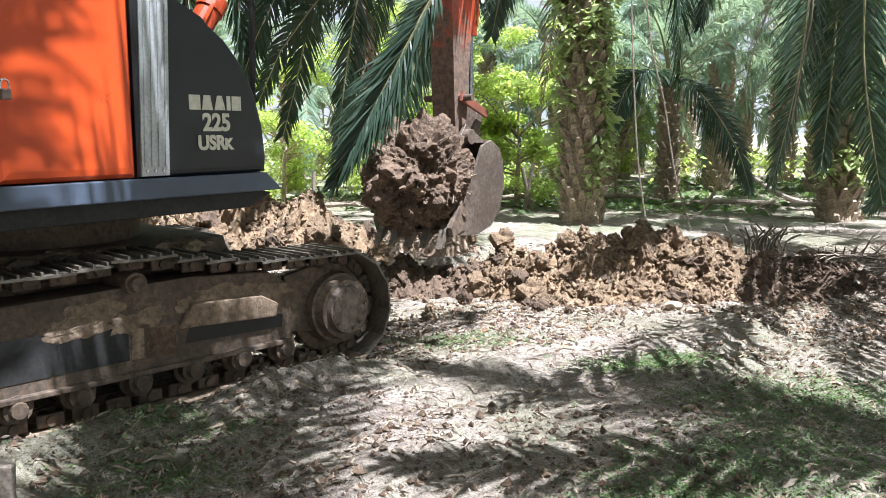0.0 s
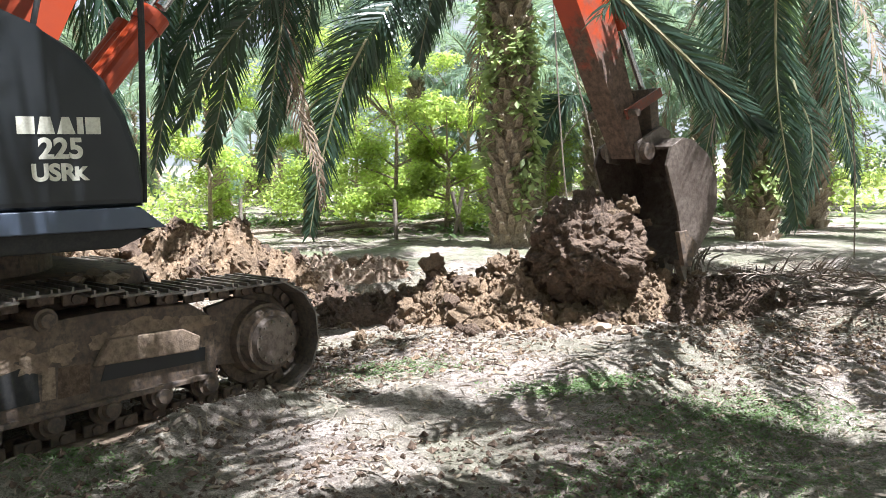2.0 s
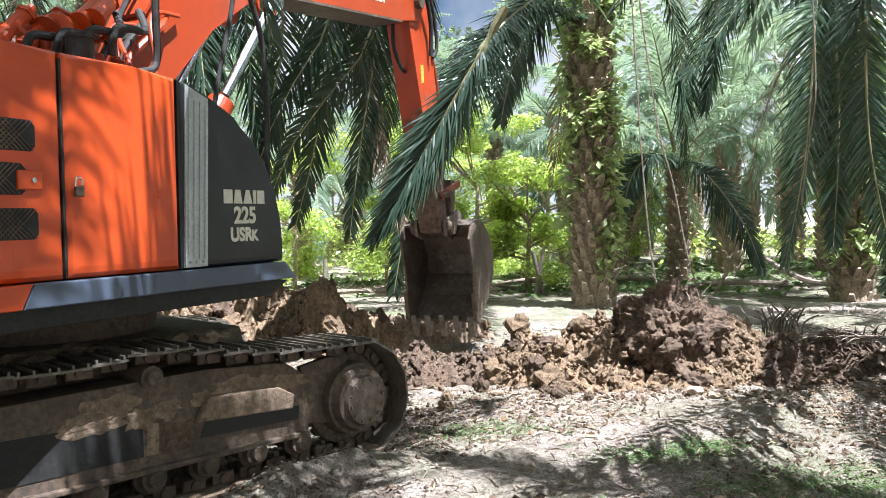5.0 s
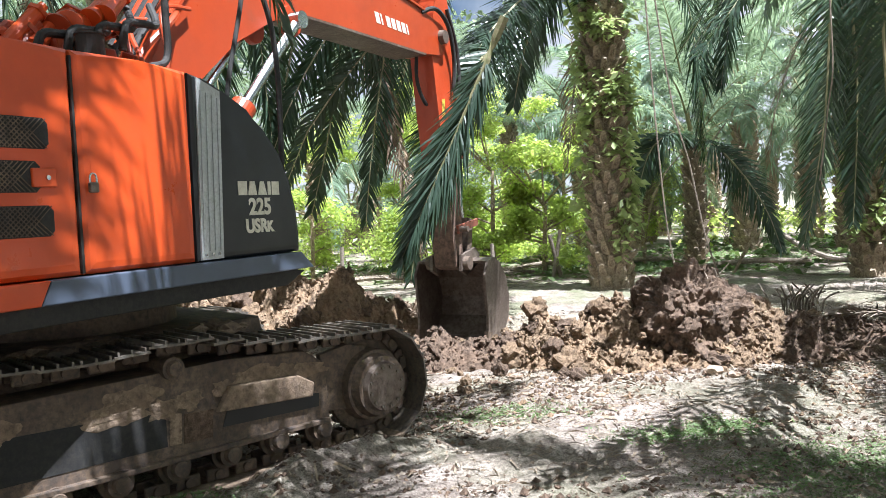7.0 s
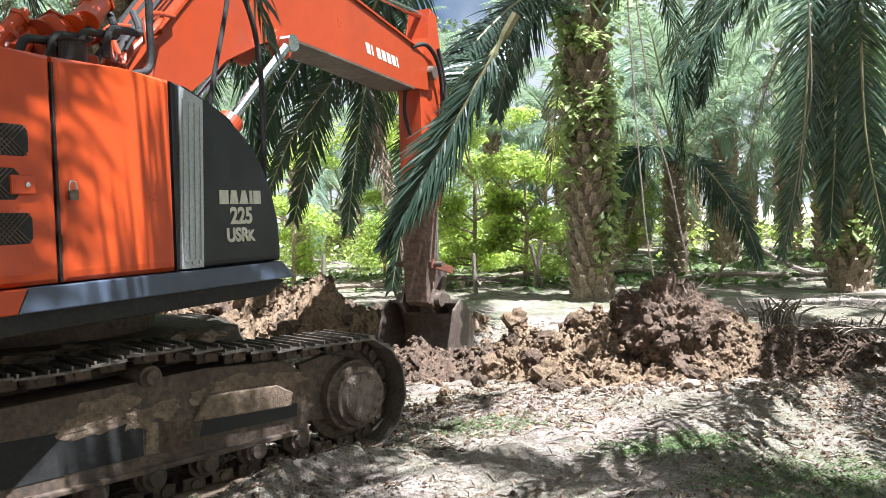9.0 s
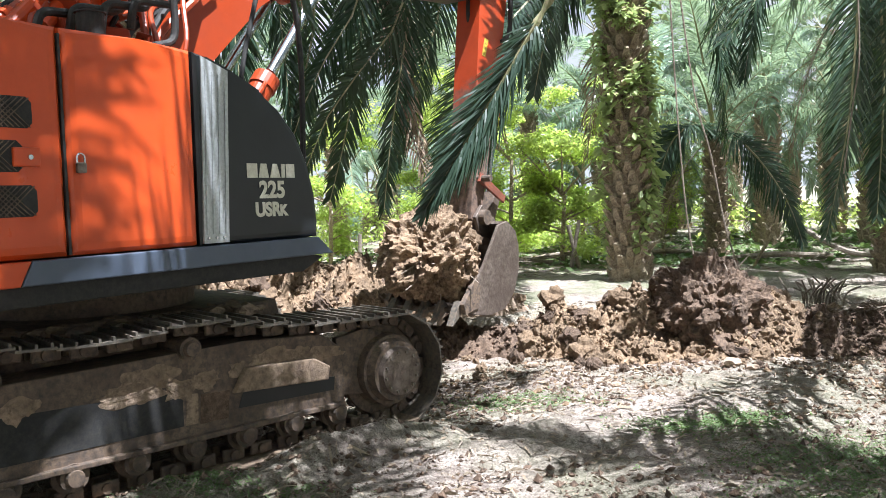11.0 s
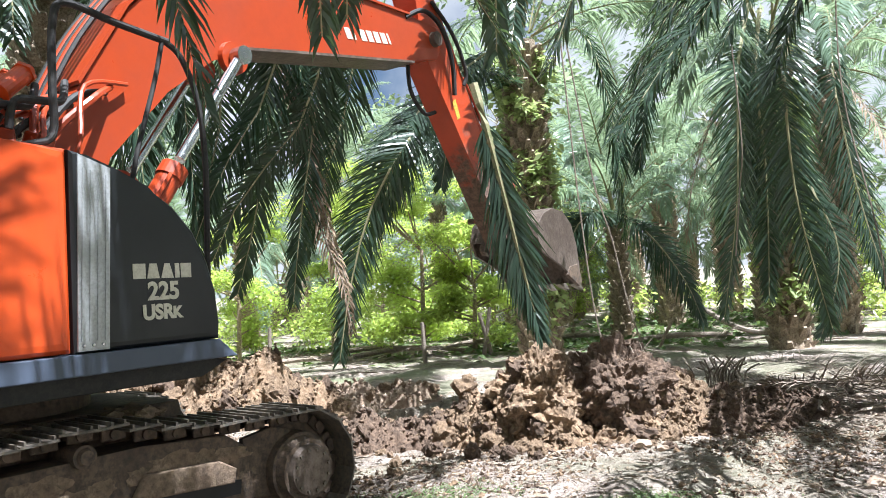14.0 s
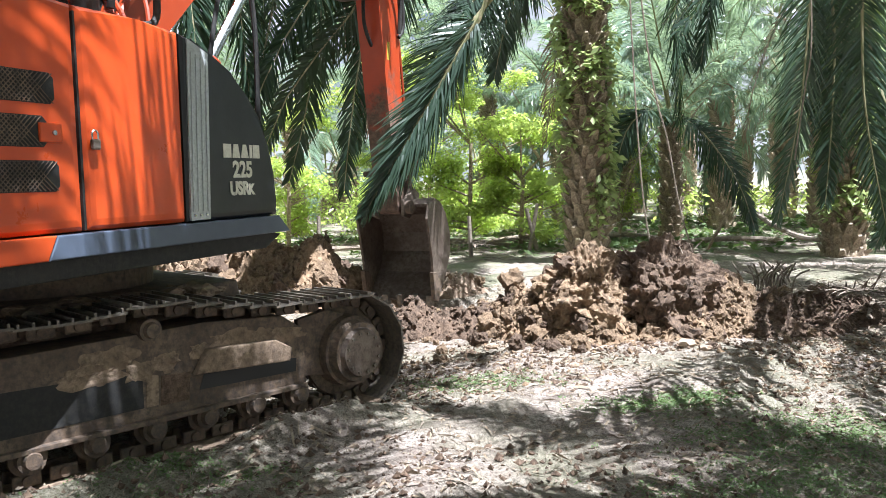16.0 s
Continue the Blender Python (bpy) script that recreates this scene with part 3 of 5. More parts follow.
# lettering: the marque as plain blocks, the model's figures in letters
for k, (w, lean) in enumerate(((0.095, 0.0), (0.095, 0.02), (0.10, 0.03), (0.035, 0.0), (0.085, 0.0))):
    y = 0.515 + sum((0.095, 0.095, 0.10, 0.035, 0.085)[:k]) + k * 0.012
    part("marque_block", slab(bmesh.new(), [(y, 2.035), (y + w, 2.035), (y + w - lean, 2.135), (y + lean, 2.135)], XR, XR + 0.004), CREAM, house, "plain cream block of the marque")


def lettering(words, y, z, size, parent, m0, name="lettering"):
    cu = bpy.data.curves.new(name, "FONT")
    cu.body, cu.size, cu.extrude, cu.align_x, cu.offset = words, size, 0.002, "CENTER", 0.006
    cu.materials.append(CREAM)
    ob = new(name, cu)
    ob.parent = parent
    ob.matrix_basis = m0 @ pose(0, y, z) @ Matrix(((0, 0, 1, 0), (1, 0, 0, 0), (0, 1, 0, 0), (0, 0, 0, 1)))
    return tagged(ob, "cream model lettering")


lettering("225", 0.745, 1.895, 0.165, house, pose(XR + 0.002, 0, 0))
lettering("USR", 0.695, 1.765, 0.135, house, pose(XR + 0.002, 0, 0))
lettering("K", 0.845, 1.765, 0.105, house, pose(XR + 0.002, 0, 0))
# handrail, front stay, hose and exhaust
RX = 1.20
part("handrail", tube(bmesh.new(), curve_pts([(RX, -0.22, 2.86), (RX, -0.02, 2.90), (RX, 0.13, 2.98), (RX, 0.14, 3.3), (RX, 0.16, 3.72), (RX, 0.25, 3.86), (RX, 0.6, 3.81), (RX, 1.03, 3.76)], 5), 0.026, 10), BLACK, house, "bent black tube handrail")
part("front_stay", tube(bmesh.new(), curve_pts([(RX, 0.98, 3.77), (RX, 0.90, 3.45), (RX, 0.74, 2.95), (RX, 0.66, 2.62)], 5), 0.018, 8), BLACK, house, "thin black stay rod")
part("front_hose", tube(bmesh.new(), curve_pts([(RX, 1.0, 3.76), (RX, 1.14, 3.66), (RX, 1.27, 3.35), (RX, 1.31, 2.9), (RX, 1.29, 2.3), (RX, 1.26, 1.6)], 6), 0.022, 8), BLACK, house, "curved black hose down the front corner")
bm = bmesh.new()
cyl(bm, (1.12, -0.42, 2.84), (1.12, -0.42, 3.05), 0.085, 0.085, 20)
cyl(bm, (1.12, -0.42, 3.05), (1.12, -0.42, 3.06), 0.095, 0.095, 20)
part("exhaust_pipe", bm, BLACK, house, "short black exhaust pipe")
# valve block and hoses beside the boom foot
for k in range(9):
    bm = box(bmesh.new(), pose(0.60 + 0.05 * (k % 2), -0.45 + 0.10 * k, 2.92 + 0.10 * math.sin(k * 1.7), 20 * math.sin(k), 0, 15 * k), (0.22, 0.12, 0.20), 0.02)
    part("valve_block", bm, ARM_ORANGE, house, "red-orange hydraulic valve block")
hr = random.Random(4)
for k in range(18):
    y = -0.75 + 0.075 * k
    x = hr.uniform(0.42, 0.85)
    pts = [(x, y, 2.80), (x + hr.uniform(-0.08, 0.08), y + hr.uniform(0.0, 0.12), 3.00 + hr.uniform(0.0, 0.12)), (hr.uniform(0.40, 0.60), y + hr.uniform(0.2, 0.35), 3.08 + 0.3 * max(0.0, y + 0.5) + hr.uniform(0, 0.15)), (0.40, y + hr.uniform(0.45, 0.7), 3.0 + 0.62 * max(0.0, y + 0.5))]
    part("hydraulic_hose", tube(bmesh.new(), curve_pts(pts, 5), hr.uniform(0.018, 0.032), 7), ARM_ORANGE if k % 3 else BLACK, house, "red painted hydraulic hose" if k % 3 else "black hydraulic hose")

for k in range(20):
    u = (k % 10) / 9
    c = Vector((0.50 + 0.16 * (k // 10) + hr.uniform(-0.05, 0.05), -0.85 + 0.95 * u + hr.uniform(-0.06, 0.06), 2.93 + (0.20 + 0.20 * (k // 10)) * u + hr.uniform(-0.05, 0.08)))
    d = Vector((hr.uniform(-0.5, 0.5), 0.8, hr.uniform(0.2, 0.9))).normalized()
    r, n = hr.uniform(0.045, 0.085), hr.uniform(0.09, 0.17)
    bm = cyl(bmesh.new(), c - d * n, c + d * n, r, r * 0.92, 16)
    cyl(bm, c + d * n, c + d * (n + 0.03), r * 1.2, r * 1.2, 6)
    cyl(bm, c + d * (n + 0.03), c + d * (n + 0.09), r * 0.6, r * 0.55, 12)
    cyl(bm, c - d * (n + 0.025), c - d * n, r * 1.15, r * 1.15, 16)
    part("hydraulic_fitting", bm, ORANGE if k % 4 else ARM_ORANGE, house, "orange painted hydraulic coupling")
for k in range(4):
    y, z = -0.62 + 0.22 * k, 3.02 + 0.06 * k
    pts = [(0.95, y - 0.06, z - 0.16), (0.96, y - 0.02, z + 0.02), (0.92, y + 0.16, z + 0.06), (0.84, y + 0.36, z + 0.10), (0.62, y + 0.52, z + 0.30)]
    part("hydraulic_hose", tube(bmesh.new(), curve_pts(pts, 6), 0.028, 9), BLACK, house, "black hydraulic hose")
part("engine_cover", lump_mesh("engine_cover", (0.42, 0.42, 0.26), BLACK, 5, 4, 0.35), None, house, "crumpled black sheet over the engine bay", m=pose(0.30, -1.05, 3.08))

# boom: its own axes run from the foot pin to the tip pin
BOOM = [(-0.22, -0.08), (-0.05, -0.24), (0.22, -0.14), (0.90, 0.46), (1.7, 0.72), (2.3, 0.83), (2.75, 0.80), (3.4, 0.57), (5.24, -0.10), (5.74, -0.24), (5.98, -0.12), (6.0, 0.10), (5.55, 0.36), (4.4, 0.95), (3.46, 1.42), (2.95, 1.60), (2.4, 1.67), (1.7, 1.45), (0.9, 1.00), (0.0, 0.28), (-0.2, 0.12)]
boom = part("boom", slab(bmesh.new(), BOOM, -0.21, 0.21, 0.02), ARM_ORANGE, excavator, "bent orange steel boom with scratched paint")
bm = bmesh.new()
slab(bm, [(0.95, 1.04), (1.7, 1.47), (2.4, 1.69), (2.95, 1.62), (3.46, 1.44), (5.5, 0.39), (5.5, 0.42), (3.46, 1.47), (2.95, 1.65), (2.4, 1.72), (1.7, 1.50), (0.95, 1.07)], -0.235, 0.235)
part("top_flange", bm, ARM_ORANGE, boom)
bm = bmesh.new()
slab(bm, [(2.75, 0.772), (3.4, 0.542), (5.24, -0.128), (5.24, -0.10), (3.4, 0.57), (2.75, 0.80)], -0.235, 0.235)
part("bottom_flange", bm, BUCKET, boom, "worn bare lower flange")
for x in (-0.235, 0.235):
    part("pin_boss", cyl(bmesh.new(), (x - 0.03, 2.52, 0.76), (x + 0.03, 2.52, 0.76), 0.16, 0.15, 24), ARM_ORANGE, boom)
    part("tip_pin", cyl(bmesh.new(), (x - 0.05, BOOM_LONG, 0), (x + 0.05, BOOM_LONG, 0), 0.10, 0.09, 20), STEEL, boom)
bm = bmesh.new()
for x in (-0.11, 0.11):
    slab(bm, [(3.0, 1.55), (3.45, 1.40), (3.45, 1.62), (3.30, 1.74), (3.15, 1.74)], x - 0.02, x + 0.02, 0.008)
part("cylinder_bracket", bm, ARM_ORANGE, boom)
for k in range(7):
    y, w = 4.22 + k * 0.115, 0.03 if k in (1, 6) else 0.085
    lo, hi = 0.47 - (y - 4.22) * 0.384, 0.47 - (y + w - 4.22) * 0.384
    part("maker_block", slab(bmesh.new(), [(y, lo), (y + w, hi), (y + w, hi + 0.13), (y, lo + 0.13)], 0.21, 0.214), CREAM, boom, "plain white block in place of a name")
for k in range(5):
    o = -0.15 + 0.07 * k
    part("boom_hose", tube(bmesh.new(), curve_pts([(o, 0.6, 0.95), (o, 1.2, 1.36), (o, 1.9, 1.68), (o, 2.4, 1.80), (o, 3.0, 1.72)], 4), 0.022, 6), ARM_ORANGE if k % 2 else BLACK, boom)
part("tip_hose", tube(bmesh.new(), curve_pts([(0.20, 5.4, 0.40), (0.25, 5.75, 0.38), (0.27, 5.98, 0.1), (0.25, 6.0, -0.35), (0.22, 5.85, -0.75)], 6), 0.03, 8), BLACK, boom, "looped black hose at the boom tip")
part("under_hose", tube(bmesh.new(), curve_pts([(0.0, 5.42, -0.12), (0.0, 5.28, -0.45), (0.0, 5.38, -0.78), (0.0, 5.62, -0.86)], 6), 0.026, 8), BLACK, boom, "looped black hose under the boom")

ARM = [(-0.92, 0.10), (-0.86, 0.30), (-0.35, 0.42), (0.25, 0.40), (2.55, 0.17), (3.02, 0.13), (3.20, 0.0), (3.14, -0.12), (2.5, -0.15), (0.7, -0.22), (-0.05, -0.24), (-0.24, -0.10), (-0.5, 0.02)]
arm = part("arm", slab(bmesh.new(), ARM, -0.17, 0.17, 0.018), ARM_PAINT, excavator, "orange dipper arm, mud-stained at its lower end")
part("link_pin", cyl(bmesh.new(), (-0.36, 2.62, -0.02), (0.36, 2.62, -0.02), 0.042, 0.042, 14), STEEL, arm)
part("warning_label", slab(bmesh.new(), [(0.82, 0.02), (1.06, -0.03), (1.06, -0.11), (0.82, -0.07)], 0.17, 0.173), grainy("yellow label", (0.55, 0.40, 0.03), (0.6, 0.45, 0.05), (0.2, 0.15, 0.05), 8, 40, 0.6, 0.002), arm, "scuffed yellow label plate")
part("arm_hose", tube(bmesh.new(), curve_pts([(0.19, -0.4, 0.30), (0.22, 0.1, 0.44), (0.22, 0.6, 0.42), (0.19, 0.75, 0.30)], 5), 0.026, 8), BLACK, arm)

# bucket: y runs from its pin to the teeth, z to its back
SHELL = [(-0.02, 0.10), (-0.06, 0.32), (0.02, 0.50), (0.24, 0.70), (0.55, 0.80), (0.85, 0.74), (1.12, 0.50), (1.30, 0.22), (1.40, 0.03)]
SIDE = SHELL + [(1.34, -0.02), (0.75, 0.02), (0.16, -0.03)]
bm = bmesh.new()
inner = []
for i, (y, z) in enumerate(SHELL):
    (ya, za), (yb, zb) = SHELL[max(i - 1, 0)], SHELL[min(i + 1, len(SHELL) - 1)]
    d = Vector((yb - ya, zb - za)).normalized()
    inner.append((y + d.y * 0.035, z - d.x * 0.035))
slab(bm, SHELL + inner[::-1], -0.53, 0.53)
bucket = part("bucket", bm, BUCKET, excavator, "worn grey-brown steel digging bucket")
for x in (-0.545, 0.545):
    part("side_plate", slab(bmesh.new(), SIDE, x - 0.018, x + 0.018, 0.006), BUCKET, bucket, "scraped steel side plate")
    part("side_cutter", slab(bmesh.new(), [(0.95, -0.04), (1.36, -0.05), (1.42, 0.06), (1.2, 0.24), (0.98, 0.10)], x - 0.032, x + 0.032, 0.006), STEEL, bucket)
for k in range(5):
    x = -0.46 + 0.23 * k
    bm = bmesh.new()
    slab(bm, [(1.30, -0.035), (1.42, -0.03), (1.62, 0.005), (1.62, 0.02), (1.42, 0.075), (1.30, 0.08)], x - 0.045, x + 0.045, 0.008)
    part("tooth", bm, SHOE, bucket, "blunt worn bucket tooth")
for x in (-0.23, 0.23):
    part("ear", slab(bmesh.new(), [(-0.12, -0.10), (0.10, -0.12), (0.18, 0.06), (0.05, 0.42), (-0.10, 0.50), (-0.20, 0.36)], x - 0.025, x + 0.025, 0.01), BUCKET, bucket, "bucket mounting ear")
    part("ear_boss", cyl(bmesh.new(), (x * 0.9, 0, 0), (x * 1.45, 0, 0), 0.10, 0.095, 18), STEEL, bucket)


def ram(name, bore, long, rod_r, rod_long, x, mat, label):
    b = bmesh.new()
    cyl(b, (0, 0, 0), (0, long, 0), bore, bore, 22)
    cyl(b, (0, long - 0.12, 0), (0, long, 0), bore * 1.14, bore * 1.14, 22)
    cyl(b, (-bore * 0.9, 0, 0), (bore * 0.9, 0, 0), bore * 0.9, bore * 0.9, 16)
    tube(b, curve_pts([(bore * 0.9, 0.15, bore * 0.5), (bore * 1.15, 0.3, bore * 0.6), (bore * 1.15, long - 0.25, bore * 0.6), (bore * 0.9, long - 0.12, bore * 0.5)], 3), 0.018, 6)
    r = bmesh.new()
    cyl(r, (0, -rod_long, 0), (0, 0, 0), rod_r, rod_r, 18)
    cyl(r, (-rod_r * 1.2, 0, 0), (rod_r * 1.2, 0, 0), rod_r * 1.7, rod_r * 1.7, 16)
    return part(name, b, mat, excavator, label), part("piston_rod", r, CHROME, excavator, "bright chromed piston rod")


BOOM_RAMS = [(sx, *ram("boom_cylinder", 0.105, 1.22, 0.05, 1.25, sx, ARM_ORANGE, "orange boom lift cylinder")) for sx in (MID - 0.34, MID + 0.34)]
ARM_RAM = ram("arm_cylinder", 0.095, 1.62, 0.048, 1.5, 0, ARM_ORANGE, "orange arm cylinder above the boom")
BUCKET_RAM = ram("bucket_cylinder", 0.08, 1.25, 0.04, 1.2, 0, ARM_ORANGE, "orange bucket cylinder on the arm")
bm = bmesh.new()
for x in (-0.22, 0.22):
    slab(bm, [(-0.05, -0.06), (0.60, -0.05), (0.60, 0.05), (-0.05, 0.06)], x - 0.02, x + 0.02, 0.01)
IDLER_LINK = part("idler_link", bm, RUST, excavator, "rusty red side links of the bucket linkage")
bm = bmesh.new()
slab(bm, [(-0.06, -0.08), (0.56, -0.07), (0.56, 0.07), (-0.06, 0.08)], -0.14, 0.14, 0.015)
BUCKET_LINK = part("bucket_link", bm, STEEL, excavator, "muddy steel link to the bucket")


def joints(t):
    """Joint values at t, smooth through the rows."""
    ts = [r[0] for r in JOINTS]
    i = min(max(sum(1 for s in ts if s <= t) - 1, 0), len(ts) - 2)

    def slope(k):
        if k in (0, len(ts) - 1):
            return np.zeros(5)
        a = (np.array(JOINTS[k][1:]) - np.array(JOINTS[k - 1][1:])) / (ts[k] - ts[k - 1])
        b = (np.array(JOINTS[k + 1][1:]) - np.array(JOINTS[k][1:])) / (ts[k + 1] - ts[k])
        return np.where(a * b > 0, 2 * a * b / np.where(a + b == 0, 1, a + b), 0.0)
    h = ts[i + 1] - ts[i]
    u = (t - ts[i]) / h
    p0, p1 = np.array(JOINTS[i][1:]), np.array(JOINTS[i + 1][1:])
    return (2 * u ** 3 - 3 * u ** 2 + 1) * p0 + (u ** 3 - 2 * u ** 2 + u) * h * slope(i) + (-2 * u ** 3 + 3 * u ** 2) * p1 + (u ** 3 - u ** 2) * h * slope(i + 1)


def on(p, deg, y, z):
    c, s = math.cos(radians(deg)), math.sin(radians(deg))
    return (p[0] + c * y - s * z, p[1] + s * y + c * z)


def linkage(t):
    """Poses of all that moves on the machine, in the machine's axes."""
    swing, settle, a, b, c = joints(t)
    up = pose(0, 0, settle, 0, 0, swing)
    tip = on(FOOT, a, BOOM_LONG, 0)
    pin = on(tip, b, ARM_LONG, 0)
    out = {house: up, boom: up @ pose(MID, *FOOT, a), arm: up @ pose(MID, *tip, b), bucket: up @ pose(MID, *pin, c)}

    def aim(barrel, rod, x, p, q):
        d = math.degrees(math.atan2(q[1] - p[1], q[0] - p[0]))
        out[barrel], out[rod] = up @ pose(x, *p, d), up @ pose(x, *q, d)
    for x, barrel, rod in BOOM_RAMS:
        aim(barrel, rod, x, (0.86, 1.98), on(FOOT, a, 2.52, 0.76))
    aim(*ARM_RAM, MID, on(FOOT, a, 3.25, 1.68), on(tip, b, -0.84, 0.20))
    base, ear = on(tip, b, 2.62, -0.02), on(pin, c, -0.05, 0.38)
    d = math.dist(base, ear)
    r0, r1 = 0.56, 0.52
    d = min(max(d, 0.08), r0 + r1 - 0.005)
    k = (d * d + r0 * r0 - r1 * r1) / (2 * d)
    h = math.sqrt(max(r0 * r0 - k * k, 0))
    ux, uz = (ear[0] - base[0]) / d, (ear[1] - base[1]) / d
    knee = (base[0] + ux * k - uz * h, base[1] + uz * k + ux * h)
    out[IDLER_LINK] = up @ pose(MID, *base, math.degrees(math.atan2(knee[1] - base[1], knee[0] - base[0])))
    out[BUCKET_LINK] = up @ pose(MID, *knee, math.degrees(math.atan2(ear[1] - knee[1], ear[0] - knee[0])))
    aim(*BUCKET_RAM, MID, on(tip, b, 0.55, 0.46), knee)
    return out


# ---- palms ----
def frond_mesh(name, pts, n, leaf, droop, seed, mat=FROND, stalk=RACHIS, width=0.036, thick=0.035, bare=0.16, fan=(48, 68), flat=None, worn=1.0, rib=True):
    """A feathered frond along points that start at its foot; leaflets hang by their weight."""
    rng = random.Random(seed)
    path = curve_pts(pts, 8)
    seg = [0.0]
    for a, b in zip(path, path[1:]):
        seg.append(seg[-1] + (b - a).length)
    total = seg[-1]

    def at(s):
        d = s * total
        for i in range(len(path) - 1):
            if seg[i + 1] >= d:
                u = (d - seg[i]) / max(seg[i + 1] - seg[i], 1e-6)
                return path[i].lerp(path[i + 1], u), (path[i + 1] - path[i]).normalized()
        return path[-1], (path[-1] - path[-2]).normalized()

    def across(d):
        if flat is not None:
            return (Vector(flat) - d * d.dot(Vector(flat))).normalized()
        q = d.cross(Vector((0, 0, 1)))
        return q.normalized() if q.length > 0.05 else Vector((0, 1, 0))
    verts, faces, mats = [], [], []
    ring = None
    for i in range(13):
        p, d = at(i / 12)
        side = across(d)
        up = side.cross(d)
        r = thick * (1 - 0.85 * i / 12)
        k = len(verts)
        verts += [p + side * r * 1.3, p + up * r * 0.7, p - side * r * 1.3, p - up * r * 0.7]
        if ring is not None and rib:
            for j in range(4):
                faces.append((ring + j, ring + (j + 1) % 4, k + (j + 1) % 4, k + j))
                mats.append(1)
        ring = k
    for i in range(n):
        s = bare + (1 - bare) * (i + 0.5) / n
        p, d = at(s)
        side = across(d)
        up = side.cross(d)
        env = min(1.0, 0.45 + 1.6 * (s - bare) / (1 - bare)) * (1.0 if s < 0.6 else 1 - 0.75 * (s - 0.6) / 0.4)
        for sgn in (-1, 1):
            ang = radians(rng.uniform(*fan) * (1 - 0.45 * s))
            w = side * sgn * math.sin(ang) + d * math.cos(ang) + up * rng.uniform(-0.12, 0.45)
            w.normalize()
            L = leaf * env * rng.uniform(0.75, 1.1) * (worn if sgn > 0 else 1.0)
            q = p.copy()
            wid = (w.cross(up) + Vector((rng.uniform(-0.4, 0.4), rng.uniform(-0.4, 0.4), rng.uniform(-0.3, 0.3)))).normalized()
            k0 = len(verts)
            hw = width * 0.5 * rng.uniform(0.8, 1.2)
            g = droop * rng.uniform(0.6, 1.35)
            for j, f in enumerate((0.55, 1.0, 0.75, 0.08)):
                verts += [q + wid * hw * f, q - wid * hw * f]
                q = q + w * (L / 3)
                w = (w + Vector((0, 0, -g))).normalized()
            for j in range(3):
                a = k0 + 2 * j
                faces.append((a, a + 1, a + 3, a + 2))
                mats.append(0)
    me = mesh_of(name, verts, faces, mat)
    me.materials.append(stalk)
    me.polygons.foreach_set("material_index", mats)
    return me


def arc(length, e0, e1, bend=1.3, side=0.0):
    """Points of a frond that leaves at elevation e0 and ends at e1."""
    pts, p = [Vector((0, 0, 0))], Vector((0, 0, 0))
    for i in range(6):
        e = radians(e0 + (e1 - e0) * ((i + 0.5) / 6) ** bend)
        p = p + Vector((math.cos(e), side * (i + 0.5) / 6, math.sin(e))) * (length / 6)
        pts.append(p)
    return pts


FRONDS = {
    "upright": [frond_mesh("frond", arc(5.2, 72, 10, 1.6, 0.05), 135, 1.0, 0.38, 1), frond_mesh("frond", arc(4.8, 60, -20, 1.4, -0.1), 130, 1.0, 0.45, 2)],
    "spread": [frond_mesh("frond", arc(5.8, 38, -50, 1.2, 0.12), 145, 1.1, 0.62, 3), frond_mesh("frond", arc(5.5, 25, -62, 1.1, -0.1), 140, 1.1, 0.70, 4), frond_mesh("frond", arc(6.0, 45, -35, 1.3, 0.0), 145, 1.1, 0.60, 8)],
    "hanging": [frond_mesh("frond", arc(5.2, 5, -80, 0.8, 0.1), 130, 1.05, 0.75, 5), frond_mesh("frond", arc(4.8, -10, -86, 0.7, -0.1), 125, 1.0, 0.75, 6)],
    "dead": [frond_mesh("dead_frond", arc(4.2, -30, -89, 0.5, 0.05), 50, 0.7, 0.8, 7, DEAD, DRY, 0.03)],
}
# copies of the fronds in the pale green that has sunlight painted in
LIT_FRONDS = {}
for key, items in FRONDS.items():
    LIT_FRONDS[key] = []
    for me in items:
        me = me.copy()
        me.materials[0] = LIT_FROND if key != "dead" else DEAD
        LIT_FRONDS[key].append(me)


def leaf_base_mesh():
    bm = bmesh.new()
    slab(bm, [(0.0, -0.12), (0.10, -0.02), (0.17, 0.10), (0.15, 0.13), (0.02, 0.06), (-0.03, -0.02)], -0.075, 0.075, 0.015)
    for v in bm.verts:
        if v.co.y > 0.12:
            v.co.x *= 0.55
    me = bpy.data.meshes.new("leaf_base")
    bm.to_mesh(me)
    bm.free()
    me.materials.append(BARK)
    return me


LEAF_BASE = leaf_base_mesh()


